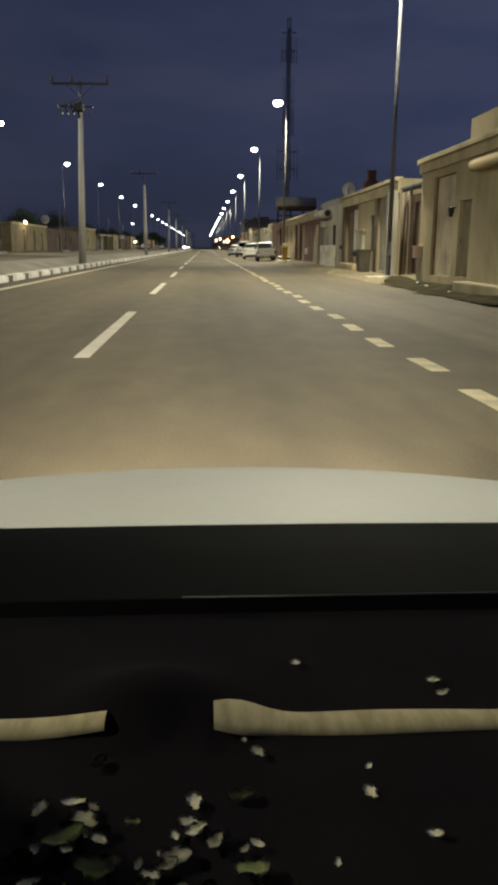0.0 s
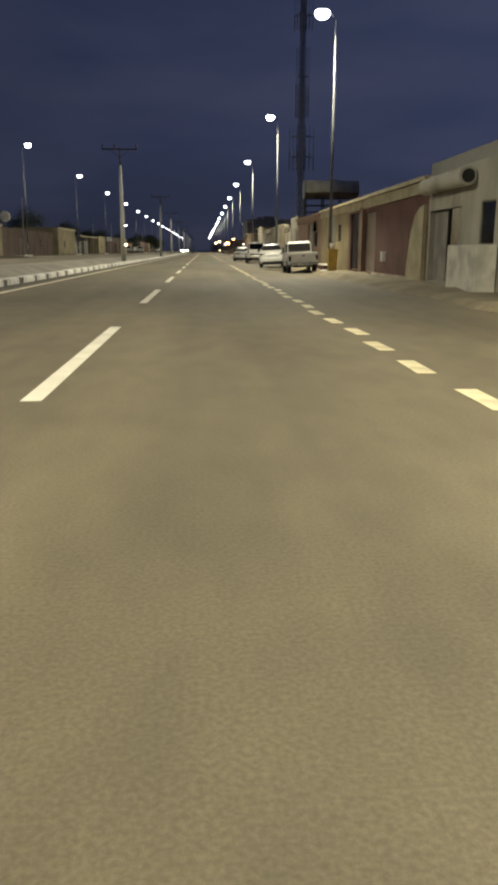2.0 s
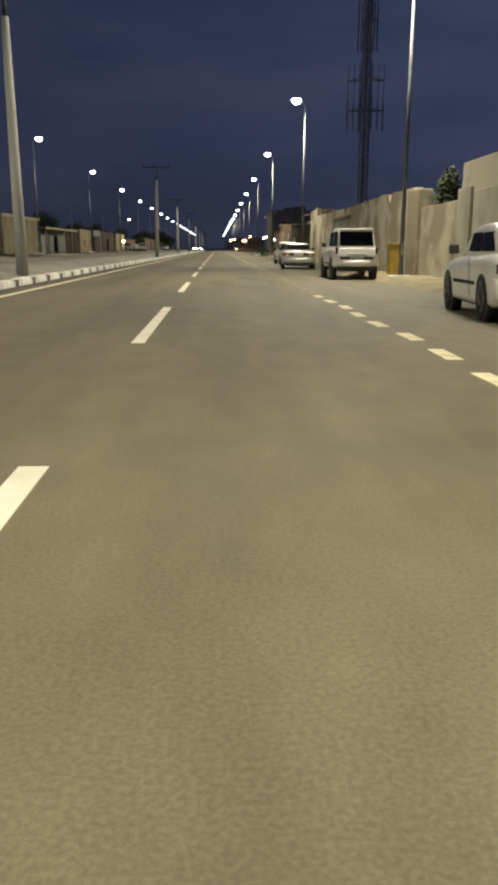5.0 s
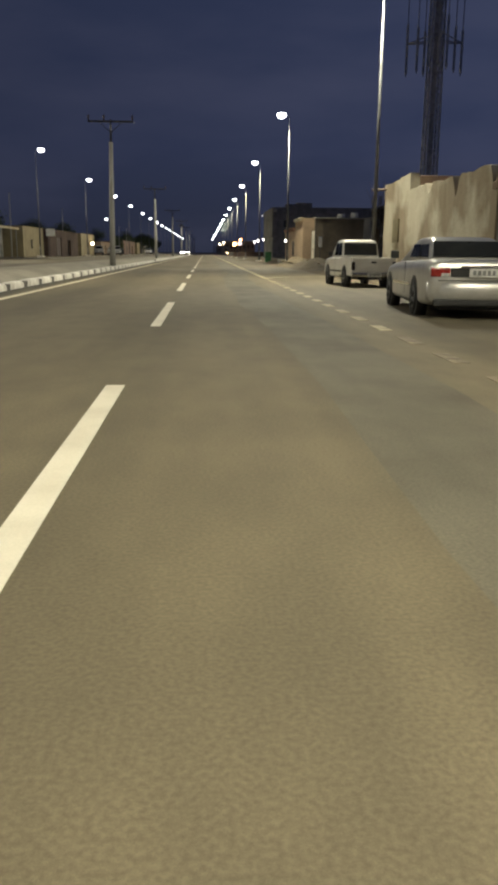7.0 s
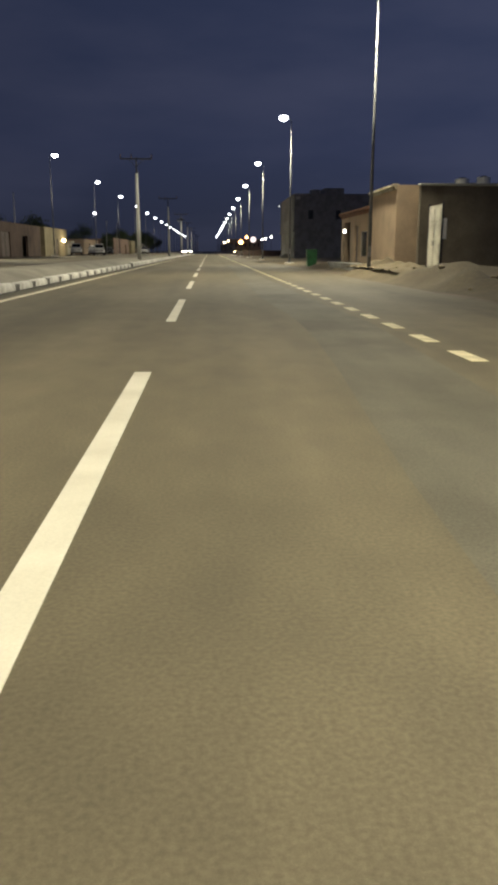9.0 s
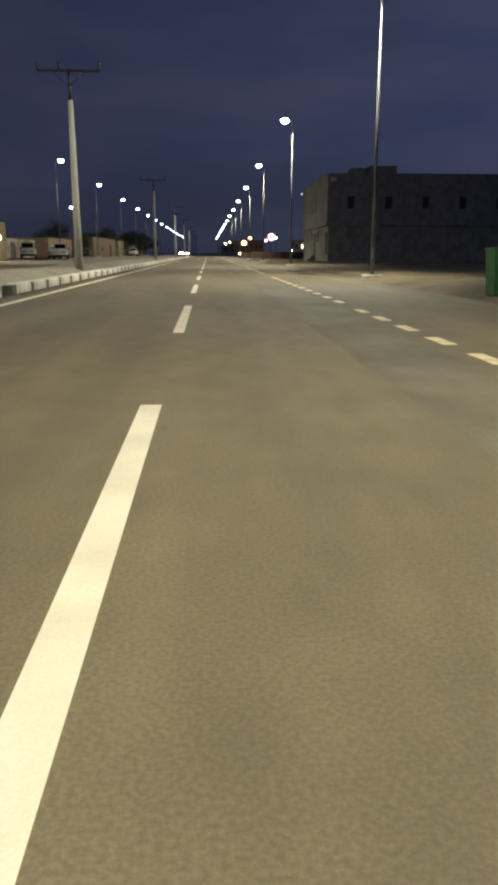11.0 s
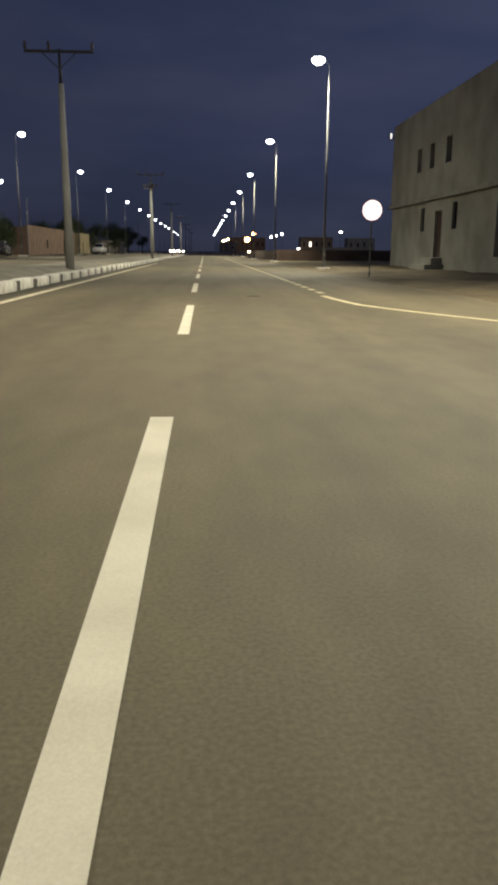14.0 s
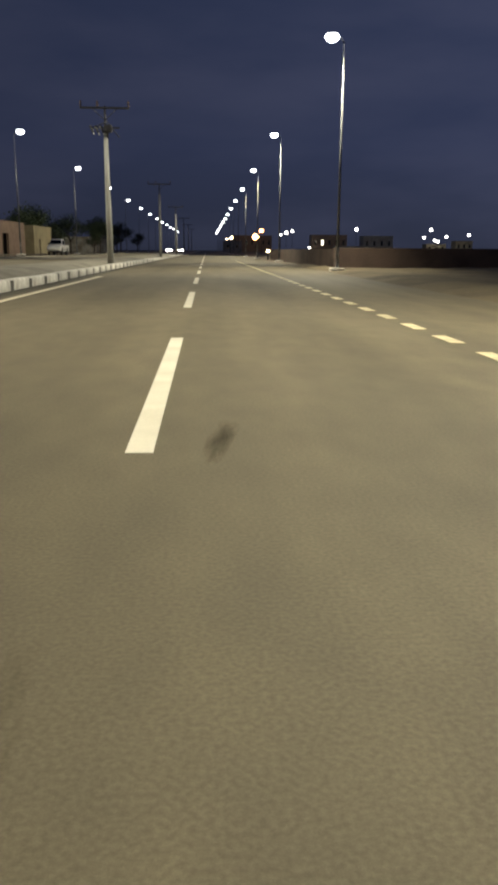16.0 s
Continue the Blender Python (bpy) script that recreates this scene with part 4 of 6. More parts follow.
# rough compound walls farther on
solid("compound_wall", box(8.0, 8.3, 100.2, 105.8, -0.1, 2.85, bevel=0.03), MUD, "low weathered plaster wall joining two houses", "wall", kind="structure")
solid("wall_pier", box(7.9, 8.5, 105.7, 107.6, -0.1, 3.6, bevel=0.06), MUD, "thick weathered plaster gate pier", "pier")
solid("wall_pier", box(7.9, 8.3, 98.9, 100.3, 0.0, 3.2, bevel=0.03), WHITEWASH, "pale plaster gate pier at a house corner", "pier")


def ragged(y0, y1, x, thick, base, tops, n):
    """A weathered wall with an uneven top."""
    bm = bmesh.new()
    a, b = [], []
    for i in range(n + 1):
        y = y0 + (y1 - y0) * i / n
        h = tops(y)
        j = 0.0
        a.append([bm.verts.new((x + 0.035 * lumps(y, z, 0.9, 9) + 0.02 * lumps(y, z, 0.35, 10), y, z)) for z in [base + (h - base) * k / 8 for k in range(9)]])
        b.append([bm.verts.new((x + thick, y, z)) for z in [base + (h - base) * k / 8 for k in range(9)]])
    for i in range(n):
        for k in range(8):
            bm.faces.new((a[i][k], a[i][k + 1], a[i + 1][k + 1], a[i + 1][k]))
            bm.faces.new((b[i][k], b[i + 1][k], b[i + 1][k + 1], b[i][k + 1]))
        bm.faces.new((a[i][8], b[i][8], b[i + 1][8], a[i + 1][8]))
    bm.faces.new([v for v in a[0]] + [v for v in reversed(b[0])])
    bm.faces.new([v for v in reversed(a[-1])] + [v for v in b[-1]])
    bmesh.ops.recalc_face_normals(bm, faces=bm.faces[:])
    return bm


def ruin_top(y):
    step = 3.80 + 0.08 * lumps(y, 0, 6.0, 11) + 0.10 * max(0, lumps(y, 1, 2.1, 12)) + 0.07 * lumps(y, 2, 0.5, 13)
    notch = -sum(d * max(0.0, 1 - abs(y - q) / w) for q, d, w in ((138.2, 0.45, 0.5), (134.8, 0.8, 0.45), (131.1, 0.7, 0.4), (126.0, 0.5, 0.6), (118.4, 0.8, 0.5), (112.3, 0.5, 0.5)))
    return step + notch + (0.72 - 0.03 * (y - 141) if y > 141.05 else 0)


ruin = thing("old_house", 8.1, 127, 0, "weathered mud-plastered old house with a ragged parapet", "house")
part("front_wall", ragged(107.6 - 127, 145.9 - 127, 0.05, 0.4, -0.1, lambda y: ruin_top(y + 127), 300), MUD, ruin)
part("end_wall", box(0.45, 8, 18.55, 18.88, -0.1, 4.3), MUD, ruin)
part("corner_block", box(0.45, 3.2, 14.08, 18.54, 3.56, 4.42, bevel=0.04), ROSE_DEEP, ruin, "brown raised corner of the parapet")
part("spout", tube((-0.62, 18.72, 4.15), (0.2, 18.6, 4.20), 0.05, 0.05, 8), GATE_DULL, ruin, "wooden spout jutting from the corner")
part("roof", box(0.45, 8, -19.3, 18.5, 3.3, 3.55), CEMENT, ruin)
part("door", box(-0.03, 0.08, -2.6, 3.3, 0.1, 3.05, bevel=0.02), GATE_GREY, ruin, "broad dusty metal door")
part("window", box(-0.012, 0.1, 15.75, 16.75, 1.7, 2.72), DOOR_OLIVE, ruin, "small brown shuttered window")
part("band", box(-0.10, 0.05, -3.0, 3.8, 3.08, 3.30, bevel=0.03), GATE_RUST, ruin, "weathered brown lintel beam")
part("pier", box(-0.07, 0.05, 3.4, 3.95, -0.1, 3.07, bevel=0.03), MUD, ruin)

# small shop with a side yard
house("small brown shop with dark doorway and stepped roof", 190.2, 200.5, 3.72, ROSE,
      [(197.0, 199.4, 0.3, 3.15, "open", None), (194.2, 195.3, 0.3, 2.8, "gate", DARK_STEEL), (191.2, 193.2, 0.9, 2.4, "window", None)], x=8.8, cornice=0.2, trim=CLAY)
house("taller plain block at the end of a small shop", 183.9, 190.2, 4.45, ROSE, [], x=8.8, depth=6.2, cornice=0.12, trim=MUD)
yard = thing("yard_wall", 12.5, 183.7, 0, "dark grey block wall with a pier, joining a shop", "wall", kind="structure")
part("wall", box(-2.6, 2.45, -0.2, 0.12, -0.1, 4.38, bevel=0.02), YARD_BLOCK, yard)
part("pier", box(2.1, 2.75, -0.35, 0.15, -0.1, 4.5, bevel=0.03), CEMENT, yard)
part("coping", box(-2.65, 2.1, -0.27, 0.16, 4.38, 4.5, bevel=0.02), CEMENT, yard)
for x, y, h in ((12.9, 186.5, 0.62), (14.4, 187.5, 0.8)):
    tk = thing("roof_tank", x, y, 4.35, "small pale water tank on the roof of a shop", "water tank", "roof tanks")
    part("drum", smooth(tube((0, 0, 0), (0, 0, h), 0.4, 0.36, 16)), DOOR_WHITE, tk)
    part("lid", tube((0, 0, h), (0, 0, h + 0.07), 0.2, 0.16, 12), DARK_STEEL, tk)
gate = thing("metal_gate", 8.9, 177.3, 0, "pale panelled metal gate leaf standing between posts", "gate")
panel_gate(gate, -0.95, 0.95, 0.5, 3.12, 0.05, DOOR_WHITE, rows=4, name="leaf", leaves=2)
for q in (-1.03, 1.03):
    part("post", box(0.04, 0.10, q - 0.04, q + 0.04, 0.0, 3.2, bevel=0.01), DARK_STEEL, gate)
notice = thing("notice_board", 9.82, 179, 0.3, "white notice board on a steel post beside a gate", "notice board")
part("post", tube((0, 0.05, -0.1), (0, 0.05, 2.3), 0.04, None, 8), DARK_STEEL, notice)
part("board", box(-0.15, 0.15, -0.02, 0.02, 1.45, 2.35, bevel=0.008), DISH_WHITE, notice)
solid("stone_step", box(7.9, 8.8, 189.5, 201, -0.02, 0.5, bevel=0.04), CEMENT, "raised cement step in front of a shop", "step")
solid("rubble_heap", sheet(7.0, 9.0, 176, 188, 24, 60, lambda x, y: 0.42 + max(-0.15, (0.4 + 0.35 * lumps(x, y, 1.2, 21)) * max(0, 1 - abs(x - 8.1) / 0.95) * max(0, 1 - abs(y - 182) / 6) ** 0.6 + 0.12 * lumps(x, y, 0.4, 22))), DIRT, "heap of sand and rubble by a shop wall", "rubble", kind="stuff")
shop_lamp = thing("wall_lamp", 8.62, 198.2, 2.45, "small bright lamp over a shop doorway", "wall lamp", "wall lamps")
part("bracket", box(0.0, 0.2, -0.03, 0.03, 0.05, 0.11), DARK_STEEL, shop_lamp)
part("bulb", smooth(tube((0, 0, 0), (0, 0, 0.2), 0.10, 0.07, 12)), BULB_WHITE, shop_lamp, "glowing bulb")
for k in range(16):
    q = random.uniform(0, 1)
    sx, sy = 6.9 + 3.2 * random.random(), 165.5 + 14 * q
    r = random.uniform(0.05, 0.16)
    rk = bmesh.new()
    bmesh.ops.create_icosphere(rk, subdivisions=1, radius=r)
    for v in rk.verts:
        v.co *= 1 + 0.35 * lumps(v.co.x * 9 + k, v.co.y * 9, 1.0, 17)
        v.co.z *= 0.7
    bmesh.ops.translate(rk, vec=(sx, sy, lot(sx, sy) + r * 0.25), verts=rk.verts)
    solid("stone", rk, SAND, "loose stone lying on the sandy bank", "stone", "loose stones")

# bare concrete frame, never finished
frame_house = thing("concrete_frame", 38, 240, 0, "unfinished two-storey concrete frame with bare columns", "building")
for z in (3.9, 8.3):
    part("slab", box(-10, 12, -6, 6, z, z + 0.4, bevel=0.03), CEMENT, frame_house)
for ix in range(6):
    for iy in (-5.6, 5.6):
        part("column", box(-9.8 + ix * 4.2, -9.4 + ix * 4.2, iy - 0.2, iy + 0.2, -0.1, 8.3), CEMENT, frame_house)
part("infill_wall", box(-9.5, 11.5, 5.0, 5.2, -0.1, 8.3), BLOCK, frame_house)
part("parapet", box(-10, 12, -6.2, -6.01, 4.55, 6.75), CEMENT, frame_house)
part("parapet", box(-10, 12, -6.2, -6.01, 1.55, 3.88), CEMENT, frame_house)

# ---- the large grey house ----
grey = thing("grey_house", 14.2, 297, 0, "large two-storey bare cement house with narrow dark windows", "house")
def gpart(name, bm, mat, lab=""):
    bmesh.ops.transform(bm, matrix=pose(-14.2, -297, 0), verts=bm.verts)
    return part(name, bm, mat, grey, lab)


upper = [(301.4, 302.5, 6.7, 8.3), (298.2, 299.3, 6.7, 8.3), (294.5, 295.7, 6.7, 8.3)]
lower = [(300.4, 301.4, 2.65, 4.25), (296.2, 297.8, 0.9, 3.9), (293.1, 294.1, 2.65, 4.25), (284.9, 286.4, 1.0, 3.8)]
gpart("front_wall", holed_wall(284.2, 310.2, -0.1, 4.75, lower, 14.35, 14.7), CEMENT)
gpart("front_wall_upper", holed_wall(284.2, 310.2, 4.75, 10.9, upper, 14.2, 14.6), CEMENT)
gpart("ledge", box(14.0, 14.36, 284.0, 310.4, 4.6, 4.86, bevel=0.02), BLOCK, "projecting cement ledge between the storeys")
holes_x = [(16.7, 17.6), (21.5, 22.4), (26.3, 27.1), (31.0, 31.9), (35.8, 36.7)]
wall_end = holed_wall(14.35, 40, -0.1, 10.9, [(a, b, 6.67, 8.17) for a, b in holes_x], 0, 0.35)
bmesh.ops.transform(wall_end, matrix=Matrix(((0, 1, 0, 0), (1, 0, 0, 284.0), (0, 0, 1, 0), (0, 0, 0, 1))), verts=wall_end.verts)
bmesh.ops.recalc_face_normals(wall_end, faces=wall_end.faces[:])
gpart("end_wall", wall_end, BLOCK)
gpart("back_wall", merge(box(39.7, 40, 284.35, 310, -0.1, 10.9), box(14.6, 40, 309.9, 310.2, -0.1, 10.9)), BLOCK)
gpart("roof", box(14.6, 39.7, 284.35, 309.9, 10.2, 10.5), CEMENT)
gpart("roof_room", box(19.5, 22.9, 284.3, 292, 10.5, 11.85), BLOCK)
gpart("roof_box", box(17.3, 18.7, 284.4, 288, 10.5, 11.6), BLOCK)
gpart("ledge", box(14.36, 40.0, 283.82, 284.02, 4.6, 4.86, bevel=0.02), BLOCK, "projecting cement ledge between the storeys")
gpart("wall_unit", box(14.5, 15.15, 283.55, 284.0, 9.95, 10.45, bevel=0.03), DOOR_WHITE, "white cooling unit on the wall")
# backing sheets whose near-black colour stands for the unlit rooms
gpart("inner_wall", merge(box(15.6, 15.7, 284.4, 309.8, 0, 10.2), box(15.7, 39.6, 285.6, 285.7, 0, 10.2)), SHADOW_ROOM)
for ya, yb, za, zb in upper + [lower[0], lower[2]]:
    gpart("window", box(14.5, 14.53, ya, yb, za, zb), GLASS_DARK, "dark window pane")
    bars = bmesh.new()
    for k in range(1, 4):
        box(14.46, 14.49, ya + (yb - ya) * k / 4 - 0.02, ya + (yb - ya) * k / 4 + 0.02, za, zb, bars)
    gpart("window_bars", bars, DARK_STEEL)
for a, b in holes_x:
    gpart("window", box(a, b, 284.16, 284.19, 6.67, 8.17), GLASS_DUSTY, "dusty dark window pane")
    bars = box(a, b, 284.10, 284.15, 7.40, 7.45)
    box((a + b) / 2 - 0.02, (a + b) / 2 + 0.02, 284.10, 284.15, 6.67, 8.17, bars)
    gpart("window_bars", bars, DARK_STEEL)
gpart("door", box(14.55, 14.6, 296.2, 297.8, 0.9, 3.88), GATE_BROWN, "dark metal entrance door")
gpart("steps", merge(box(13.1, 14.34, 295.2, 299.0, -0.1, 0.45), box(13.6, 14.34, 295.6, 298.6, 0.45, 0.85)), CEMENT)
flood = thing("flood_lamp", 14.0, 310.0, 10.1, "small white floodlight burning on a house corner", "wall lamp")
part("bracket", box(-0.05, 0.25, -0.04, 0.04, -0.05, 0.05), DARK_STEEL, flood)
part("case", box(-0.25, -0.05, -0.25, 0.25, -0.15, 0.35, bevel=0.03), STEEL_GREY, flood)
part("lens", box(-0.2, -0.1, -0.27, -0.255, -0.1, 0.3), LENS_DIM, flood, "dimly lit lens")

# round road sign; reflected headlamp glare is put in as glow and size
sign = thing("round_sign", 7.05, 283.2, 0.05, "round white road sign with red rim, headlamp glare put in", "road sign")
part("post", tube((0, 0.05, 0), (0, 0.05, 3.1), 0.04, None, 10), GALVANISED, sign)
disc = part("disc", tube((0, 0, 3.12), (0, -0.03, 3.12), 0.50, None, 36), RED_PAINT, sign)
part("face", tube((0, -0.031, 3.12), (0, -0.036, 3.12), 0.47, None, 36), DISC_FACE, disc, "pinkish white face, glowing in place of headlamp glare")

# lattice mast behind the houses
mast = thing("lattice_mast", 17.4, 172, 0, "tall grey steel lattice radio mast with two rings of antennas", "radio mast")


def mast_half(z):
    return 0.55 * (1 - z / 120)


for sx in (-1, 1):
    for sy in (-1, 1):
        part("leg", tube((sx * mast_half(0), sy * mast_half(0), -0.1), (sx * mast_half(46), sy * mast_half(46), 46), 0.075, 0.055, 8), MAST_STEEL, mast)
brace = bmesh.new()
z = 0.0
while z < 45:
    z2 = z + 1.15
    a, b = mast_half(z), mast_half(z2)
    for sx, sy, tx, ty in ((-1, -1, 1, -1), (1, -1, 1, 1), (1, 1, -1, 1), (-1, 1, -1, -1)):
        tube((sx * a, sy * a, z), (tx * b, ty * b, z2), 0.028, None, 5, brace)
        tube((tx * a, ty * a, z), (sx * b, sy * b, z2), 0.028, None, 5, brace)
        tube((sx * b, sy * b, z2), (tx * b, ty * b, z2), 0.028, None, 5, brace)
    z = z2
part("bracing", brace, MAST_STEEL, mast)
part("cable_run", box(-0.21, 0.21, -0.05, 0.05, 0.0, 44.0), MAST_STEEL, mast, "bundle of grey feeder cables up the mast")
for zr, reach, low, high in ((17.3, 2.45, 14.9, 22.4), (27.0, 1.25, 23.6, 35.0), (40.0, 1.75, 37.6, 42.6)):
    for dz in (3.4, 0.0):
        frame_bm = bmesh.new()
        for k in range(3):
            a0, a1 = radians(120 * k + 20), radians(120 * k + 140)
            tube((reach * math.cos(a0), reach * math.sin(a0), zr + dz), (reach * math.cos(a1), reach * math.sin(a1), zr + dz), 0.05, None, 6, frame_bm)
            tube((0, 0, zr + dz), (reach * math.cos(a0), reach * math.sin(a0), zr + dz), 0.05, None, 6, frame_bm)
        ring_part = part("antenna_frame", frame_bm, MAST_STEEL, mast, "triangular steel antenna frame")
    for k in range(3):
        p0 = Vector((reach * math.cos(radians(120 * k + 20)), reach * math.sin(radians(120 * k + 20)), 0))
        p1 = Vector((reach * math.cos(radians(120 * k + 140)), reach * math.sin(radians(120 * k + 140)), 0))
        for q in (0.0, 0.34, 0.68):
            p = p0.lerp(p1, q)
            mid_z = (low + high) / 2 + 0.5 * ((k + int(q * 3)) % 2) - 0.25
            part("antenna", merge(box(p.x - 0.085, p.x + 0.085, p.y - 0.08, p.y + 0.08, low + 0.2, mid_z - 0.2, bevel=0.03), tube((p.x, p.y, low), (p.x, p.y, high), 0.04, None, 6)), MAST_STEEL, ring_part)

# ---- utility poles on the reservation ----
def utility_pole(x, y, lean=0.0):
    e = thing("utility_pole", x, y, 0.42, "pale tapered concrete power pole with a dark crossarm", "utility pole", "power poles")
    near = lean * 0.84
    part("pole", tube((0, 0, -0.2), (near, 0, 8.15), 0.215, 0.125, 16), POLE_CONCRETE, e)
    part("neck", tube((near, 0, 8.1), (lean, 0, 9.62), 0.075, 0.06, 10), DARK_STEEL, e, "thin dark steel neck above the concrete")
    arm = part("crossarm", box(lean - 1.55, lean + 1.55, -0.15, -0.05, 9.42, 9.54, bevel=0.01), DARK_STEEL, e)
    for k in (-1.5, -0.45, 1.5):
        ins = tube((lean + k, -0.10, 9.54), (lean + k, -0.10, 9.92), 0.03, 0.025, 8)
        for z in (9.60, 9.70, 9.80):
            tube((lean + k, -0.10, z), (lean + k, -0.10, z + 0.06), 0.085, 0.05, 10, ins)
        part("insulator", ins, GATE_BROWN, arm)
    for k in (-0.75, 0.75):
        part("brace", tube((lean + k, -0.08, 9.42), (lean, -0.08, 8.75), 0.02, None, 6), DARK_STEEL, e)
    return e


utility_pole(-7.05, 47.1, 0.28)
utility_pole(-7.15, 164.8, 0.17)
up = utility_pole(-7.22, 101.3, -0.05)
for x, y in ((-7.6, 224.0), (-7.5, 283.2), (-7.3, 342.0), (-7.3, 401), (-7.3, 460), (-7.3, 519), (-7.3, 578), (-7.3, 637)):
    copy_thing(up, pose(x, y, 0.42))
for x, y in ((-7.0, 47.1), (-7.3, 342.0)):
    tr = thing("switchgear", x + 0.12, y - 0.1, 8.5, "dark fuse switchgear hung on a pole below its crossarm", "switchgear", "switchgear")
    part("frame", merge(box(-1.05, 0.75, -0.05, 0.05, 0.18, 0.26), merge(tube((-0.95, 0, 0.2), (0.0, 0, 0.62), 0.03, None, 6), tube((0.7, 0, -0.35), (0.0, 0, 0.55), 0.03, None, 6))), DARK_STEEL, tr)
    part("tank", merge(box(-0.26, 0.28, -0.22, 0.2, -0.06, 0.40, bevel=0.10), tube((0, -0.05, -0.4), (0, -0.05, -0.05), 0.05, None, 8)), DARK_STEEL, tr, "small rounded dark transformer tank")
    for q in (-0.98, -0.66, -0.34):
        fuse = part("fuse", smooth(tube((q - 0.12, -0.10, 0.32), (q + 0.08, -0.10, -0.12), 0.075, 0.06, 10)), DARK_STEEL, tr)
        part("fuse_cap", smooth(tube((q + 0.08, -0.10, -0.12), (q + 0.12, -0.10, -0.20), 0.035, 0.03, 10)), DISH_WHITE, fuse, "pale porcelain end of the fuse")


# ---- cars ----
def section(w, zb, zt, r, y, n=4):
    """A rounded box section across the car at y."""
    pts = []
    for cx, cz, a0 in ((w - r, zt - r, 0), (-w + r, zt - r, 90), (-w + r * 0.7, zb + r * 0.7, 180), (w - r * 0.7, zb + r * 0.7, 270)):
        rr = r if a0 < 180 else r * 0.7
        for k in range(n + 1):
            a = radians(a0 + 90 * k / n)
            pts.append((cx + rr * math.cos(a), y, cz + rr * math.sin(a)))
    return pts


def wheel(e, x, y, r, side, w=0.2):
    t = part("wheel", smooth(tube((x - w / 2, y, r), (x + w / 2, y, r), r, None, 24)), RUBBER, e)
    bmx = tube((x + side * (w / 2 - 0.02), y, r), (x + side * (w / 2 + 0.012), y, r), r * 0.66, r * 0.6, 20)
    for k in range(5):
        a = 2 * math.pi * k / 5
        tube((x + side * (w / 2 + 0.015), y, r), (x + side * (w / 2 + 0.015), y + math.cos(a) * r * 0.58, r + math.sin(a) * r * 0.58), r * 0.09, r * 0.06, 6, bmx)
    part("rim", bmx, RIM, t)


def number_plate(e, y, z, back=-1):
    p = part("number_plate", box(-0.26, 0.26, y - 0.012, y + 0.012, z - 0.075, z + 0.075, bevel=0.006), PLATE, e)
    bars = bmesh.new()
    for k in range(5):
        box(-0.2 + k * 0.085, -0.145 + k * 0.085, y + back * 0.016, y + back * 0.013, z - 0.04, z + 0.04, bars)
    part("plate_bars", bars, INK, p)


def fair(rows, n=4):
    """Rows of numbers run through by a smooth curve."""
    out = []
    for i in range(len(rows) - 1):
        p0, p1, p2, p3 = rows[max(0, i - 1)], rows[i], rows[i + 1], rows[min(len(rows) - 1, i + 2)]
        for k in range(n):
            t = k / n
            q = [0.5 * (2 * b + (c - a) * t + (2 * a - 5 * b + 4 * c - d) * t * t + (3 * b - a - 3 * c + d) * t ** 3) for a, b, c, d in zip(p0, p1, p2, p3)]
            q[0] = p1[0] + (p2[0] - p1[0]) * t
            out.append(q)
    return out + [list(rows[-1])]


def wedge_lamp(s, W, zc, y0):
    """A tail lamp that narrows inwards and wraps round the corner."""
    rings = []
    for x, y, h, dx, dy in ((W - 0.46, y0 - 0.015, 0.02, 0.0, 0.06), (W - 0.30, y0 - 0.02, 0.055, 0.0, 0.08), (W - 0.12, y0 - 0.005, 0.085, 0.0, 0.1), (W - 0.005, y0 + 0.07, 0.085, -0.08, 0.08), (W + 0.014, y0 + 0.24, 0.06, -0.1, 0.0), (W + 0.012, y0 + 0.46, 0.012, -0.1, 0.0)):
        rings.append([(s * x, y, zc - h), (s * x, y, zc + h * 0.8), (s * (x + dx), y + dy, zc + h * 0.8), (s * (x + dx), y + dy, zc - h)])
    return loft(rings)


def curved_bumper(W, z0, z1, depth=0.2):
    """A bumper that bends forward at its ends."""
    rings = []
    for i in range(17):
        u = -1 + i / 8
        y = -0.09 + depth * abs(u) ** 3
        m = (z0 + z1) / 2
        rings.append([(u * W, y + 0.03, z0), (u * W, y, z0 + 0.05), (u * W, y - 0.012, m), (u * W, y + 0.005, z1 - 0.04), (u * W, y + 0.04, z1), (u * W, y + 0.2, z1), (u * W, y + 0.2, z0)])
    return smooth(loft(rings))


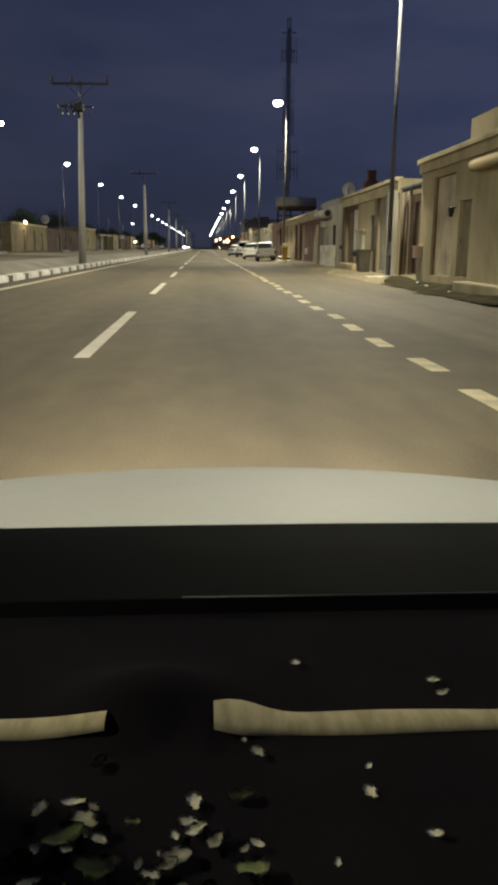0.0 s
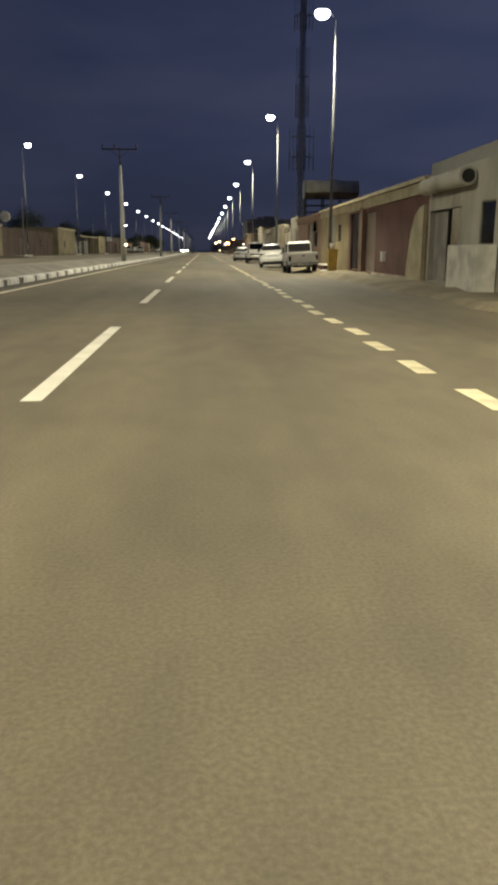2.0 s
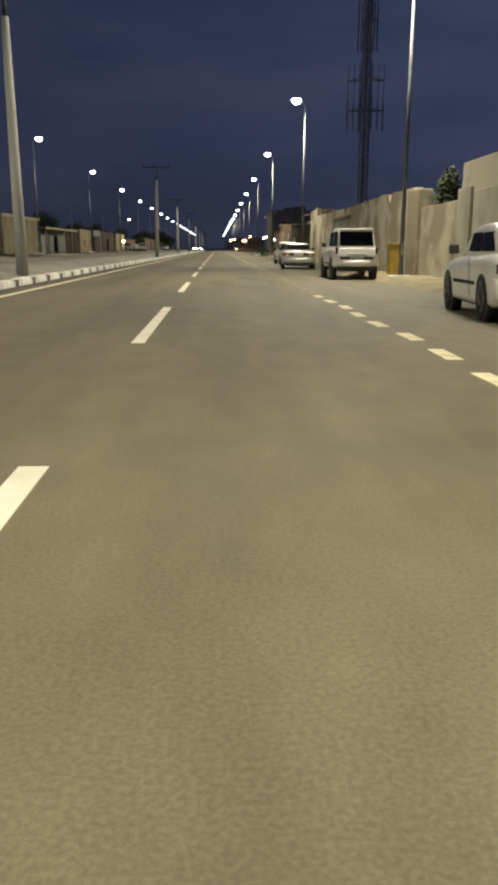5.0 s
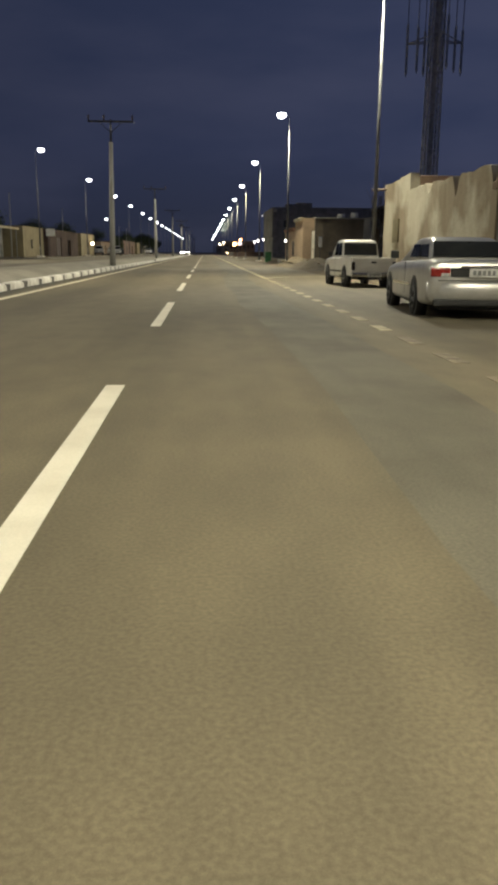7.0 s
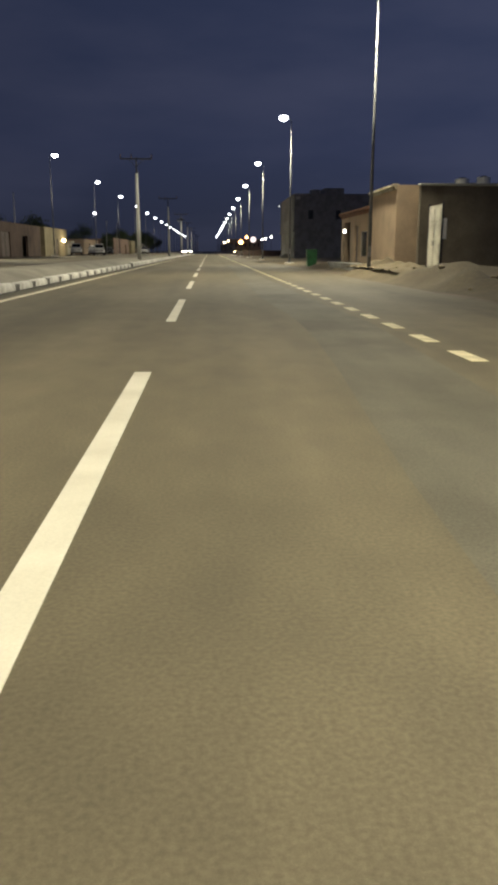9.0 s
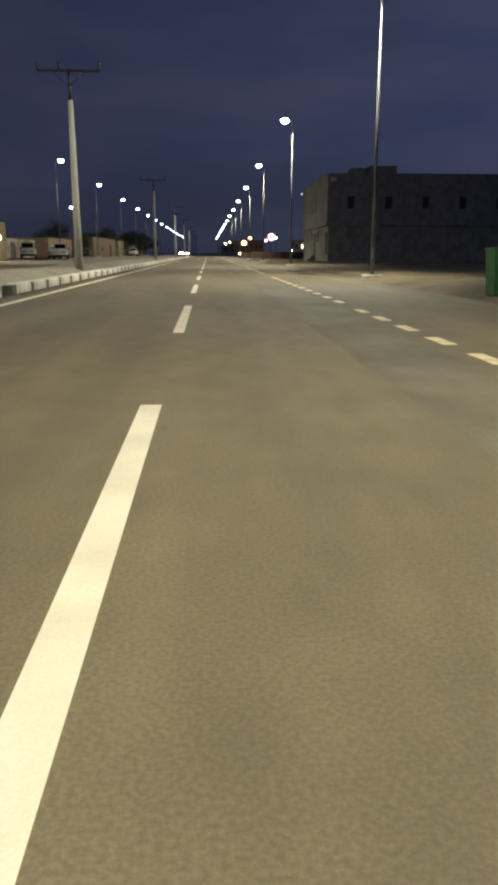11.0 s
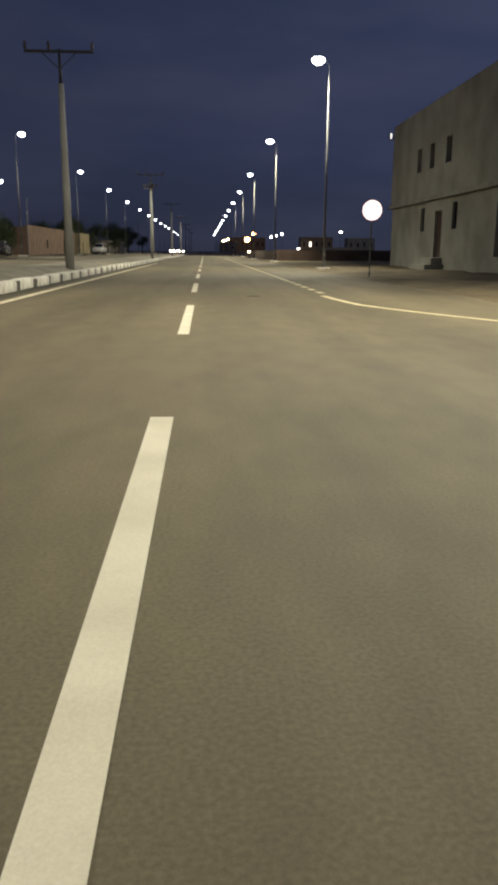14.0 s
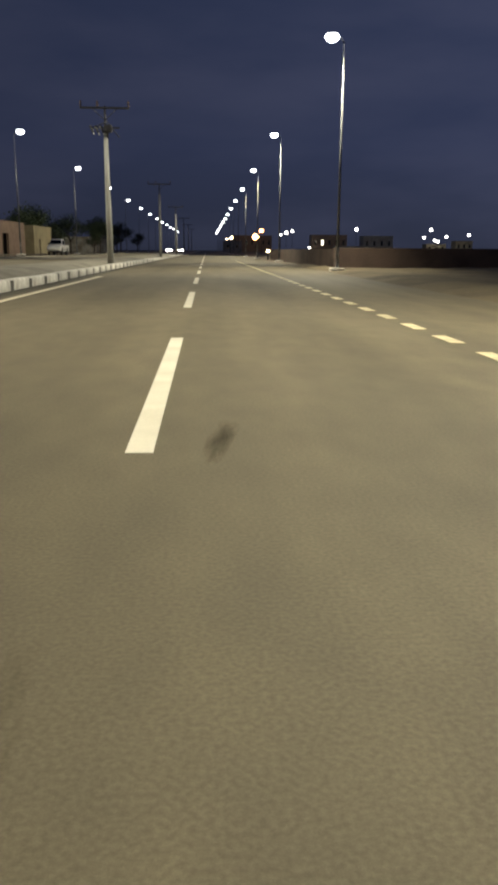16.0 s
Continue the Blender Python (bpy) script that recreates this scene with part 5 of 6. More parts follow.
def car(kind, paint, x, y, rz=0, label="", group="parked cars"):
    """A parked car; y is its rear end, the front points along +y."""
    e = thing("pickup_truck" if kind == "pickup" else "car", x, y, 0.0, label, "pickup truck" if kind == "pickup" else "car", group, rz=rz)
    if kind == "sedan":
        L, W, wb, r = 4.5, 0.88, (0.95, 3.55), 0.32
        body = [(0.0, 0.70, 0.36, 0.80), (0.04, 0.78, 0.30, 0.92), (0.14, 0.84, 0.26, 0.98), (0.32, W, 0.22, 1.0), (0.9, W, 0.20, 1.0), (2.0, W, 0.20, 0.96), (3.2, W, 0.20, 0.93), (3.9, 0.86, 0.2, 0.86), (4.35, 0.80, 0.26, 0.72), (4.5, 0.70, 0.36, 0.6)]
        cab = [(0.38, 0.74, 0.9, 1.02), (0.95, 0.66, 0.9, 1.33), (1.35, 0.61, 0.9, 1.45), (2.2, 0.61, 0.9, 1.46), (2.6, 0.63, 0.9, 1.38), (3.3, 0.72, 0.88, 0.96)]
        rear_glass, roof_z = ((0.47, 1.065), (1.0, 1.36)), 1.45
    elif kind == "old":
        L, W, wb, r = 5.3, 0.98, (1.25, 4.15), 0.33
        body = [(0.0, 0.90, 0.36, 0.80), (0.06, 0.94, 0.28, 0.98), (0.3, W, 0.24, 1.02), (1.3, W, 0.22, 1.0), (2.5, W, 0.22, 0.98), (3.8, W, 0.22, 0.95), (4.7, 0.95, 0.24, 0.88), (5.2, 0.88, 0.3, 0.74), (5.3, 0.8, 0.4, 0.62)]
        cab = [(0.95, 0.78, 0.92, 1.03), (1.35, 0.70, 0.92, 1.32), (1.75, 0.66, 0.92, 1.42), (2.7, 0.66, 0.92, 1.43), (3.1, 0.69, 0.92, 1.34), (3.9, 0.80, 0.9, 0.98)]
        rear_glass, roof_z = ((0.975, 1.075), (1.345, 1.345)), 1.42
    elif kind == "suv":
        L, W, wb, r = 4.6, 0.93, (0.85, 3.55), 0.37
        body = [(0.0, 0.84, 0.48, 0.85), (0.06, 0.88, 0.45, 1.08), (0.3, W, 0.44, 1.12), (1.2, W, 0.42, 1.1), (2.4, W, 0.42, 1.08), (3.3, W, 0.40, 1.05), (4.2, 0.9, 0.3, 0.98), (4.5, 0.84, 0.36, 0.84), (4.6, 0.74, 0.45, 0.7)]
        cab = [(0.10, 0.76, 1.0, 1.12), (0.30, 0.72, 1.0, 1.60), (0.55, 0.70, 1.0, 1.74), (2.1, 0.68, 1.0, 1.77), (2.6, 0.70, 1.0, 1.66), (3.35, 0.80, 1.0, 1.10)]
        rear_glass, roof_z = ((0.125, 1.16), (0.305, 1.62)), 1.76
    else:
        L, W, wb, r = 5.1, 0.87, (1.15, 4.1), 0.36
        body = [(2.0, W, 0.34, 1.0), (2.1, W, 0.32, 1.06), (3.0, W, 0.32, 1.06), (3.7, W, 0.32, 1.06), (4.6, 0.85, 0.34, 1.0), (5.0, 0.8, 0.4, 0.86), (5.1, 0.74, 0.46, 0.7)]
        cab = [(2.02, 0.76, 1.0, 1.1), (2.10, 0.72, 1.0, 1.58), (2.25, 0.69, 1.0, 1.70), (3.0, 0.69, 1.0, 1.71), (3.3, 0.71, 1.0, 1.62), (3.95, 0.78, 1.0, 1.1)]
        rear_glass, roof_z = ((2.02, 1.14), (2.115, 1.58)), 1.7
    part("body", smooth(loft([section(w, zb, zt, 0.17 if kind != "pickup" else 0.10, yy, 5) for yy, w, zb, zt in fair(body)])), paint, e)
    part("cabin", smooth(loft([section(w, zb, zt, min(0.13, (zt - zb) * 0.4), yy, 5) for yy, w, zb, zt in fair(cab)])), paint, e)

    def pane(name, pts, lab):
        bm = bmesh.new()
        bm.faces.new([bm.verts.new(q) for q in pts])
        bmesh.ops.solidify(bm, geom=bm.faces[:], thickness=0.015)
        bmesh.ops.recalc_face_normals(bm, faces=bm.faces[:])
        part(name, bm, GLASS_DUSTY if name == "rear_window" and kind != "suv" else GLASS_DARK, e, lab)

    (ya, za), (yb, zb) = rear_glass
    wa, wt = cab[0][1] - 0.08, cab[1][1] - 0.06
    pane("rear_window", [(-wa, ya - 0.03, za), (wa, ya - 0.03, za), (wt, yb - 0.03, zb), (-wt, yb - 0.03, zb)], "rear window")
    yf0, yf1 = cab[-1][0], cab[-2][0]
    pane("windscreen", [(-cab[-1][1] + 0.08, yf0 - 0.02, cab[-1][3] + 0.06), (cab[-1][1] - 0.08, yf0 - 0.02, cab[-1][3] + 0.06), (cab[-2][1] - 0.07, yf1 + 0.04, cab[-2][3] - 0.02), (-cab[-2][1] + 0.07, yf1 + 0.04, cab[-2][3] - 0.02)], "dark windscreen")
    belt = body[len(body) // 2][3] + 0.07
    y1, y2 = cab[1][0] + 0.15, cab[-2][0] - 0.05
    ym = (y1 + y2) / 2
    for s in (-1, 1):
        for a, b in ((y1, ym - 0.05), (ym + 0.05, y2)):
            wlo, whi = cab[2][1] + 0.055, cab[2][1] - 0.0
            pane("side_window", [(s * wlo, a - (0.15 if a == y1 else 0), belt), (s * wlo, b + (0.2 if b == y2 else 0), belt), (s * (whi + 0.012), b, roof_z - 0.12), (s * (whi + 0.012), a, roof_z - 0.12)], "dark side window")
        part("mirror", box(s * (W + 0.02) - 0.09, s * (W + 0.02) + 0.09, cab[-1][0] - 0.45, cab[-1][0] - 0.33, belt - 0.03, belt + 0.13, bevel=0.03), BLACK_PLASTIC, e)
        part("door_seam", box(s * W - 0.004, s * W + 0.004, ym - 0.012, ym + 0.012, 0.35, belt - 0.08), BLACK_PLASTIC, e)
        part("side_moulding", box(s * W - 0.01, s * W + 0.012, wb[0] + 0.5, wb[1] - 0.5, 0.52, 0.58), BLACK_PLASTIC if kind != "old" else CHROME, e)
        for yw in wb:
            part("wheel_arch", tube((s * (W - 0.2), yw, r), (s * (W + 0.006), yw, r), r + 0.07, None, 24), BLACK_PLASTIC, e)
            wheel(e, s * (W - 0.09), yw, r, s)
        part("headlamp", box(s * (W - 0.34) - 0.15, s * (W - 0.34) + 0.15, L - 0.22, L - 0.06, 0.62, 0.76, bevel=0.03), CHROME, e)
    if kind == "pickup":
        bed = box(-W, -W + 0.07, 0.04, 2.0, 0.42, 1.06, bevel=0.02)
        box(W - 0.07, W, 0.04, 2.0, 0.42, 1.06, bed, bevel=0.02)
        box(-W + 0.05, W - 0.05, 1.93, 2.0, 0.5, 1.06, bed)
        box(-W + 0.05, W - 0.05, 0.05, 1.95, 0.5, 0.58, bed)
        part("bed", bed, paint, e)
        tail = part("tailgate", box(-W + 0.07, W - 0.07, 0.0, 0.06, 0.55, 1.05, bevel=0.02), paint, e)
        part("tailgate_handle", box(-0.1, 0.1, -0.02, 0.0, 0.86, 0.92, bevel=0.008), BLACK_PLASTIC, tail)
        part("tailgate_rib", box(-W + 0.12, W - 0.12, -0.012, 0.0, 0.66, 0.80, bevel=0.006), paint, tail)
        part("rear_bumper", box(-W, W, -0.14, 0.0, 0.38, 0.52, bevel=0.03), CHROME, e, "chrome step bumper")
        for s in (-1, 1):
            part("tail_lamp", box(s * (W - 0.07) - 0.07, s * (W - 0.07) + 0.07, -0.02, 0.05, 0.62, 0.92, bevel=0.02), TAIL_DARK, e)
        number_plate(e, -0.155, 0.46)
        part("chassis", box(-0.55, 0.55, 0.2, 4.8, 0.28, 0.46), BLACK_PLASTIC, e)
        part("exhaust", tube((0.3, 0.0, 0.3), (0.3, 0.8, 0.3), 0.03, None, 8), STEEL_GREY, e)
    else:
        bz = body[0][2]
        lift = 0.14 if kind == "suv" else 0.0
        part("rear_bumper", curved_bumper(W - 0.01, bz - 0.03, bz + (0.19 if kind == "suv" else 0.29)), paint, e)
        part("valance", box(-body[1][1] + 0.08, body[1][1] - 0.08, -0.07, 0.12, bz - 0.12, bz - 0.01, bevel=0.02), BLACK_PLASTIC, e)
        zt = 0.79 if kind == "sedan" else body[1][3] - (0.16 if kind != "suv" else 0.22)
        for s in (-1, 1):
            if kind == "sedan":
                part("tail_lamp", wedge_lamp(s, W - 0.035, zt + 0.01, 0.02), TAIL_DARK, e, "dark red wrap-round lamp")
            elif kind == "suv":
                part("tail_lamp", box(s * 0.80 - 0.05, s * 0.80 + 0.05, 0.02, 0.2, 0.86, 1.10, bevel=0.02), TAIL_DARK, e)
            else:
                tl = part("tail_lamp", box(s * (W - 0.22) - 0.17, s * (W - 0.22) + 0.17, -0.025, 0.2, zt - 0.09, zt + 0.07, bevel=0.025), TAIL_RED, e)
                part("reverse_lamp", box(s * (W - 0.30) - 0.07, s * (W - 0.30) + 0.07, -0.032, -0.02, zt - 0.085, zt - 0.03, bevel=0.005), PLATE, tl)
        if kind == "old":
            part("rear_panel", box(-W + 0.40, W - 0.40, -0.02, 0.05, zt - 0.09, zt + 0.06, bevel=0.01), BLACK_PLASTIC, e)
        if kind == "suv":
            part("plate_recess", box(-0.66, 0.66, -0.03, 0.05, 0.70, 0.79, bevel=0.01), BLACK_PLASTIC, e)
            part("roof_spoiler", box(-0.66, 0.66, 0.12, 0.40, 1.66, 1.73, bevel=0.025), paint, e)
        if kind == "sedan":
            part("boot_lip", box(-0.66, 0.66, 0.06, 0.22, 0.985, 1.03, bevel=0.02), paint, e)
        part("boot_trim", box(-0.40, 0.40, -0.035, 0.05, zt + (0.075 if kind == "old" else -0.02), zt + (0.10 if kind == "old" else 0.01), bevel=0.006), paint if kind == "sedan" else CHROME, e)
        part("boot_seam", box(-body[0][1] + 0.1, body[0][1] - 0.1, -0.006, 0.02, bz + 0.30, bz + 0.315), BLACK_PLASTIC, e)
        number_plate(e, -0.035 if kind == "old" else -0.03, zt - (0.02 if kind == "old" else 0.13))
        part("underside", box(-0.7, 0.7, 0.2, L - 0.3, 0.16 + lift, 0.3 + lift), BLACK_PLASTIC, e)
        if kind == "suv":
            part("rear_wiper", tube((0, 0.10, 1.22), (0.3, 0.12, 1.26), 0.01, None, 6), BLACK_PLASTIC, e)
            for s in (-1, 1):
                part("roof_rail", tube((s * 0.6, 0.7, 1.79), (s * 0.6, 2.3, 1.80), 0.018, None, 8), STEEL_GREY, e)
    return e


def parked(kind, paint, x, y, rz, label, size=(1.05, 1.05, 1.16), z=0.0, roll=0.0):
    e = car(kind, paint, x, y, rz, label)
    e.matrix_basis = pose(x, y, z, 0, roll, rz) @ Matrix.Diagonal((*size, 1))
    return e


parked("pickup", PAINT_WHITE, 5.51, 70.5, -1.0, "white pickup with a chrome bumper parked by the houses", (0.92, 0.95, 0.97), 0.07, -3.0)
parked("sedan", PAINT_WHITE, 5.05, 85.07, -4.3, "white rounded sedan parked by the houses", (1.03, 1.04, 1.11), 0.07, -3.7)
parked("suv", PAINT_WHITE, 5.17, 104.15, -0.7, "white tall estate car parked by a rough wall", (0.985, 1.05, 1.14))
parked("old", PAINT_SILVER, 4.62, 121.4, -4.0, "long silver saloon with a chromed boot", (1.05, 1.05, 1.08))
parked("pickup", PAINT_WHITE, 5.5, 135.3, 3.0, "older white pickup at the end of the row", (0.94, 1.0, 1.0))
parked("suv", PAINT_WHITE, -20.2, 288.0, 8, "white tall car parked at the edge of the far carriageway", z=0.42)
parked("suv", PAINT_SILVER, -23.8, 285.5, 10, "pale car parked across the road near a lamp", z=0.5)
parked("sedan", PAINT_WHITE, -22.1, 294.0, 8, "white car parked between two taller cars", z=0.5)
parked("pickup", PAINT_WHITE, -20.5, 399.0, 178, "white pickup standing alone across the road", z=0.5)
parked("sedan", PAINT_DARK, -24.4, 337.0, 6, "dark saloon parked before a courtyard wall", z=0.5)

# ---- houses and walls across the road ----
def house_opposite(label, y0, y1, h, mat, holes, x=-26.0, **more):
    """The same low house with its front facing the other way."""
    e = house(label, y0, y1, h, mat, holes, x=x, **more)
    e["group"] = "houses across the road"
    for ob in e.children_recursive:
        ob.data.transform(Matrix.Diagonal((-1, 1, 1, 1)))
        ob.data.flip_normals()
    return e


house_opposite("tan house with a flat roof across the road", 76, 104, 4.2, MUD, [(88, 91, 0.2, 3.0, "gate", GATE_BROWN)], x=-26.6)
house_opposite("tan gatehouse with tall dark slots", 104.5, 127.6, 4.2, OLIVE_TAN, [(111.5, 112.7, 0.6, 3.4, "open", None), (118.0, 119.2, 0.6, 3.4, "open", None), (123.6, 124.6, 0.6, 3.2, "open", None)], x=-24.5, cornice=0.12)
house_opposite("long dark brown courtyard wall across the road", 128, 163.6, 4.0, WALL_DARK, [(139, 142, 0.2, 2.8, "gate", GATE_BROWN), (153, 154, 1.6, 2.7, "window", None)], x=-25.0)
house_opposite("pale tan block with a plain front", 164, 182.4, 4.9, OLIVE_TAN, [(170, 171, 1.6, 2.8, "window", None)], x=-24.2, cornice=0.15)
house_opposite("dark shaded shop front under a canopy", 183, 208.5, 4.1, BLOCK, [(186, 190, 0.2, 3.0, "open", None), (193, 196, 0.2, 3.0, "gate", GATE_BROWN), (199, 203, 0.2, 3.0, "open", None)], x=-25.6)
shade = thing("canopy", -24.6, 195.5, 3.9, "low pale tin canopy before a shop front", "canopy")
part("sheet", box(-0.95, 1.2, -12.2, 12.2, 0.0, 0.07), STEEL_GREY, shade)
part("fascia", box(1.2, 1.24, -12.2, 12.2, -0.16, 0.10), TRIM_CREAM, shade, "pale edge board of the canopy")
for q in (-11.5, -4.0, 4.0, 11.5):
    part("prop", tube((1.05, q, -3.5), (1.05, q, 0.0), 0.05, None, 8), STEEL_GREY, shade)
house_opposite("tan plastered wall with a rounded corner", 209.5, 222.2, 4.3, OLIVE_TAN, [(214, 215, 1.5, 2.7, "window", None)], x=-23.3)
board_sign = thing("sign_board", -22.75, 224.7, 3.35, "plain white sign board jutting from a dark house", "sign board")
part("board", box(-0.62, 0.62, -0.05, 0.05, 0.0, 0.98, bevel=0.02), DISH_WHITE, board_sign)
part("frame", merge(box(-0.66, 0.66, -0.07, -0.051, -0.04, 0.0), box(-0.66, 0.66, -0.07, -0.051, 0.98, 1.02)), GATE_GREY, board_sign)
part("arm", tube((-0.6, 0, 0.5), (-0.6, 1.6, 0.5), 0.04, None, 8), DARK_STEEL, board_sign)
# the trees' shade on this front is put into its dark wall colour
house_opposite("brown house with a wide gate, its shade in the wall colour", 225.9, 253.8, 4.4, WALL_DARK, [(233, 237, 0.5, 3.3, "gate", GATE_BROWN), (243, 246, 0.5, 3.0, "open", None)], x=-23.4)
house_opposite("tan house front lit by a warm lamp", 254.1, 271.3, 4.4, OLIVE_TAN, [(262, 264, 0.5, 2.9, "gate", GATE_BROWN)], x=-22.9)
house_opposite("long low brown wall across the road", 283, 312, 3.2, MUD, [(296, 299, 0.2, 2.7, "gate", GATE_BROWN)], x=-28.5)
house_opposite("tan corner house behind parked cars", 318, 341, 3.7, ROSE, [(326, 328, 0.2, 2.9, "open", None)], x=-27.5)
house_opposite("tan flat-roofed house with a dark doorway", 360, 401.5, 4.4, ROSE_DEEP, [(374, 375.2, 1.5, 2.8, "window", None), (389.3, 392.4, 0.2, 3.1, "open", None)], x=-26, parapet=0.25)
house_opposite("small ochre house at a corner", 405.5, 418.5, 4.5, OCHRE, [(409, 410, 0.2, 2.6, "gate", GATE_BROWN)], x=-25.6)
# paler walls darkened by colour to sink into the shade of the trees
house_opposite("walls farther along the road, darkened by colour as if shaded", 430, 462, 3.4, WALL_DARK, [(440, 443, 0.2, 2.8, "gate", GATE_BROWN)], x=-32)
house_opposite("brown walls farther along the road", 475, 520, 4.0, MUD, [(490, 493, 0.2, 2.8, "gate", GATE_BROWN)], x=-28)


def wall_lamp(x, y, z, mat, label, r=0.16):
    e = thing("wall_lamp", x, y, z, label, "wall lamp", "wall lamps")
    part("bracket", box(-0.25, 0.0, -0.03, 0.03, -0.03, 0.03), DARK_STEEL, e)
    bm = bmesh.new()
    bmesh.ops.create_uvsphere(bm, u_segments=16, v_segments=10, radius=r)
    bmesh.ops.translate(bm, vec=(0.12, 0, 0), verts=bm.verts)
    part("globe", smooth(bm), mat, e, "glowing glass globe")
    part("cap", tube((0.12, 0, r), (0.12, 0, r + 0.05), r * 0.5, r * 0.4, 10), DARK_STEEL, e)


wall_lamp(-24.35, 112.0, 4.36, BULB_WARM, "warm globe lamp on a courtyard wall")
wall_lamp(-22.80, 267.3, 2.75, BULB_WARM, "warm globe lamp on the corner of a house", 0.24)
for x, y, z in ((-23.6, 112.0, 4.3), (-22.1, 267.3, 2.75)):
    l = bpy.data.lights.new("wall_lamp_light", "POINT")
    l.energy, l.color, l.shadow_soft_size = 160, (1.0, 0.78, 0.45), 0.15
    new("wall_lamp_light", l).matrix_basis = pose(x, y, z)


# ---- trees ----
def tree(x, y, h, seed, label):
    rnd = random.Random(seed)
    e = thing("tree", x, y, 0.0, label, "tree", "dark trees")
    trunk = tube((0, 0, -0.1), (0.15, 0.1, h * 0.4), 0.2, 0.13, 10)
    tips = []
    for k in range(7):
        a = 2 * math.pi * k / 7 + rnd.uniform(-0.3, 0.3)
        tip = (0.15 + math.cos(a) * h * rnd.uniform(0.16, 0.30), 0.1 + math.sin(a) * h * rnd.uniform(0.16, 0.30), h * rnd.uniform(0.55, 0.85))
        tube((0.15, 0.1, h * rnd.uniform(0.28, 0.4)), tip, 0.08, 0.03, 6, trunk)
        tips.append(tip)
    tips.append((0.15, 0.1, h * 0.9))
    part("trunk", trunk, BARK, e)
    crown = bmesh.new()
    for tip in tips:
        for k in range(260):
            d = Vector((rnd.gauss(0, 1), rnd.gauss(0, 1), rnd.gauss(0, 0.8)))
            p = Vector(tip) + d * h * 0.10
            u = Vector((rnd.gauss(0, 1), rnd.gauss(0, 1), rnd.gauss(0, 1))).normalized()
            w = u.orthogonal().normalized()
            s = rnd.uniform(0.12, 0.26) * min(1.0, h / 7.0) ** 1.5
            crown.faces.new([crown.verts.new(p + u * s), crown.verts.new(p + w * s * 0.45), crown.verts.new(p - u * s), crown.verts.new(p - w * s * 0.45)])
    part("crown", crown, FOLIAGE, e)
    return e


broad = tree(-33, 150, 7.5, 3, "dark leafy tree behind a courtyard wall")
low = tree(-31, 96, 5.5, 5, "low dark leafy tree behind a wall")
for k, (x, y, s) in enumerate(((-35, 118, 1.0), (-32, 176, 1.1), (-36, 190, 0.9), (-33, 226, 1.0), (-34, 240, 1.15), (-32, 258, 0.9), (-36, 275, 1.2), (-34, 300, 1.0), (-33, 335, 0.9), (-36, 372, 1.1), (-33, 408, 1.2), (-30, 420, 1.0), (-26.5, 428, 0.9), (-27.5, 448, 1.0), (-25.5, 466, 0.85), (-26.5, 484, 1.0), (-25.5, 503, 0.8), (-34, 446, 1.2), (-36, 480, 1.3), (-34, 540, 1.4), (-33, 580, 1.4), (-38, 640, 1.6), (-36, 700, 1.6))):
    copy_thing(broad if k % 2 else low, pose(x, y, 0, 0, 0, 47 * k) @ Matrix.Diagonal((s, s, s, 1)))


def bush(x, y, h, w, seed, label="dense dark green shrub before a tan wall"):
    rnd = random.Random(seed)
    e = thing("shrub", x, y, 0.4, label, "shrub", "shrubs")
    stems, leaves = bmesh.new(), bmesh.new()
    for k in range(6):
        a = k * 1.05
        tube((0, 0, 0), (math.cos(a) * w * 0.5, math.sin(a) * w * 0.5, h * 0.7), 0.05, 0.02, 6, stems)
    for k in range(4200):
        d = Vector((rnd.gauss(0, 1), rnd.gauss(0, 1), rnd.gauss(0, 1))).normalized() * rnd.random() ** 0.4
        bulge = 1 + 0.25 * lumps(d.x * 2 + seed, d.y * 2 + d.z, 1.0, seed)
        p = Vector((d.x * w * bulge, d.y * w * bulge, h * 0.52 + d.z * h * 0.48 * bulge))
        u = Vector((rnd.gauss(0, 1), rnd.gauss(0, 1), rnd.gauss(0, 1))).normalized()
        q = u.orthogonal().normalized()
        s = rnd.uniform(0.07, 0.15)
        leaves.faces.new([leaves.verts.new(p + u * s), leaves.verts.new(p + q * s * 0.5), leaves.verts.new(p - u * s), leaves.verts.new(p - q * s * 0.5)])
    part("stems", stems, BARK, e)
    part("crown", leaves, FOLIAGE, e)


bush(8.95, 105.2, 3.85, 0.6, 8, "dense dark shrub rising behind a low plaster wall")
sapling = thing("bare_sapling", 11.3, 162.4, 0.1, "bare dry sapling with thin upright branches", "sapling")
twigs = tube((0, 0, -0.1), (0.1, 0, 2.4), 0.07, 0.045, 8)
twig_rnd = random.Random(33)
for k in range(16):
    a, z = k * 2.4, 1.4 + 0.12 * k
    mid_p = (0.1 + 0.45 * math.cos(a), 0.45 * math.sin(a), z + 1.3)
    tube((0.1, 0, z * 0.8), mid_p, 0.03, 0.02, 5, twigs)
    for j in range(3):
        tube(mid_p, (mid_p[0] + twig_rnd.uniform(-0.5, 0.6), mid_p[1] + twig_rnd.uniform(-0.5, 0.5), mid_p[2] + twig_rnd.uniform(0.7, 1.7)), 0.018, 0.008, 4, twigs)
part("branches", twigs, BARK, sapling)
bush(-26.2, 347.0, 4.9, 1.6, 9)

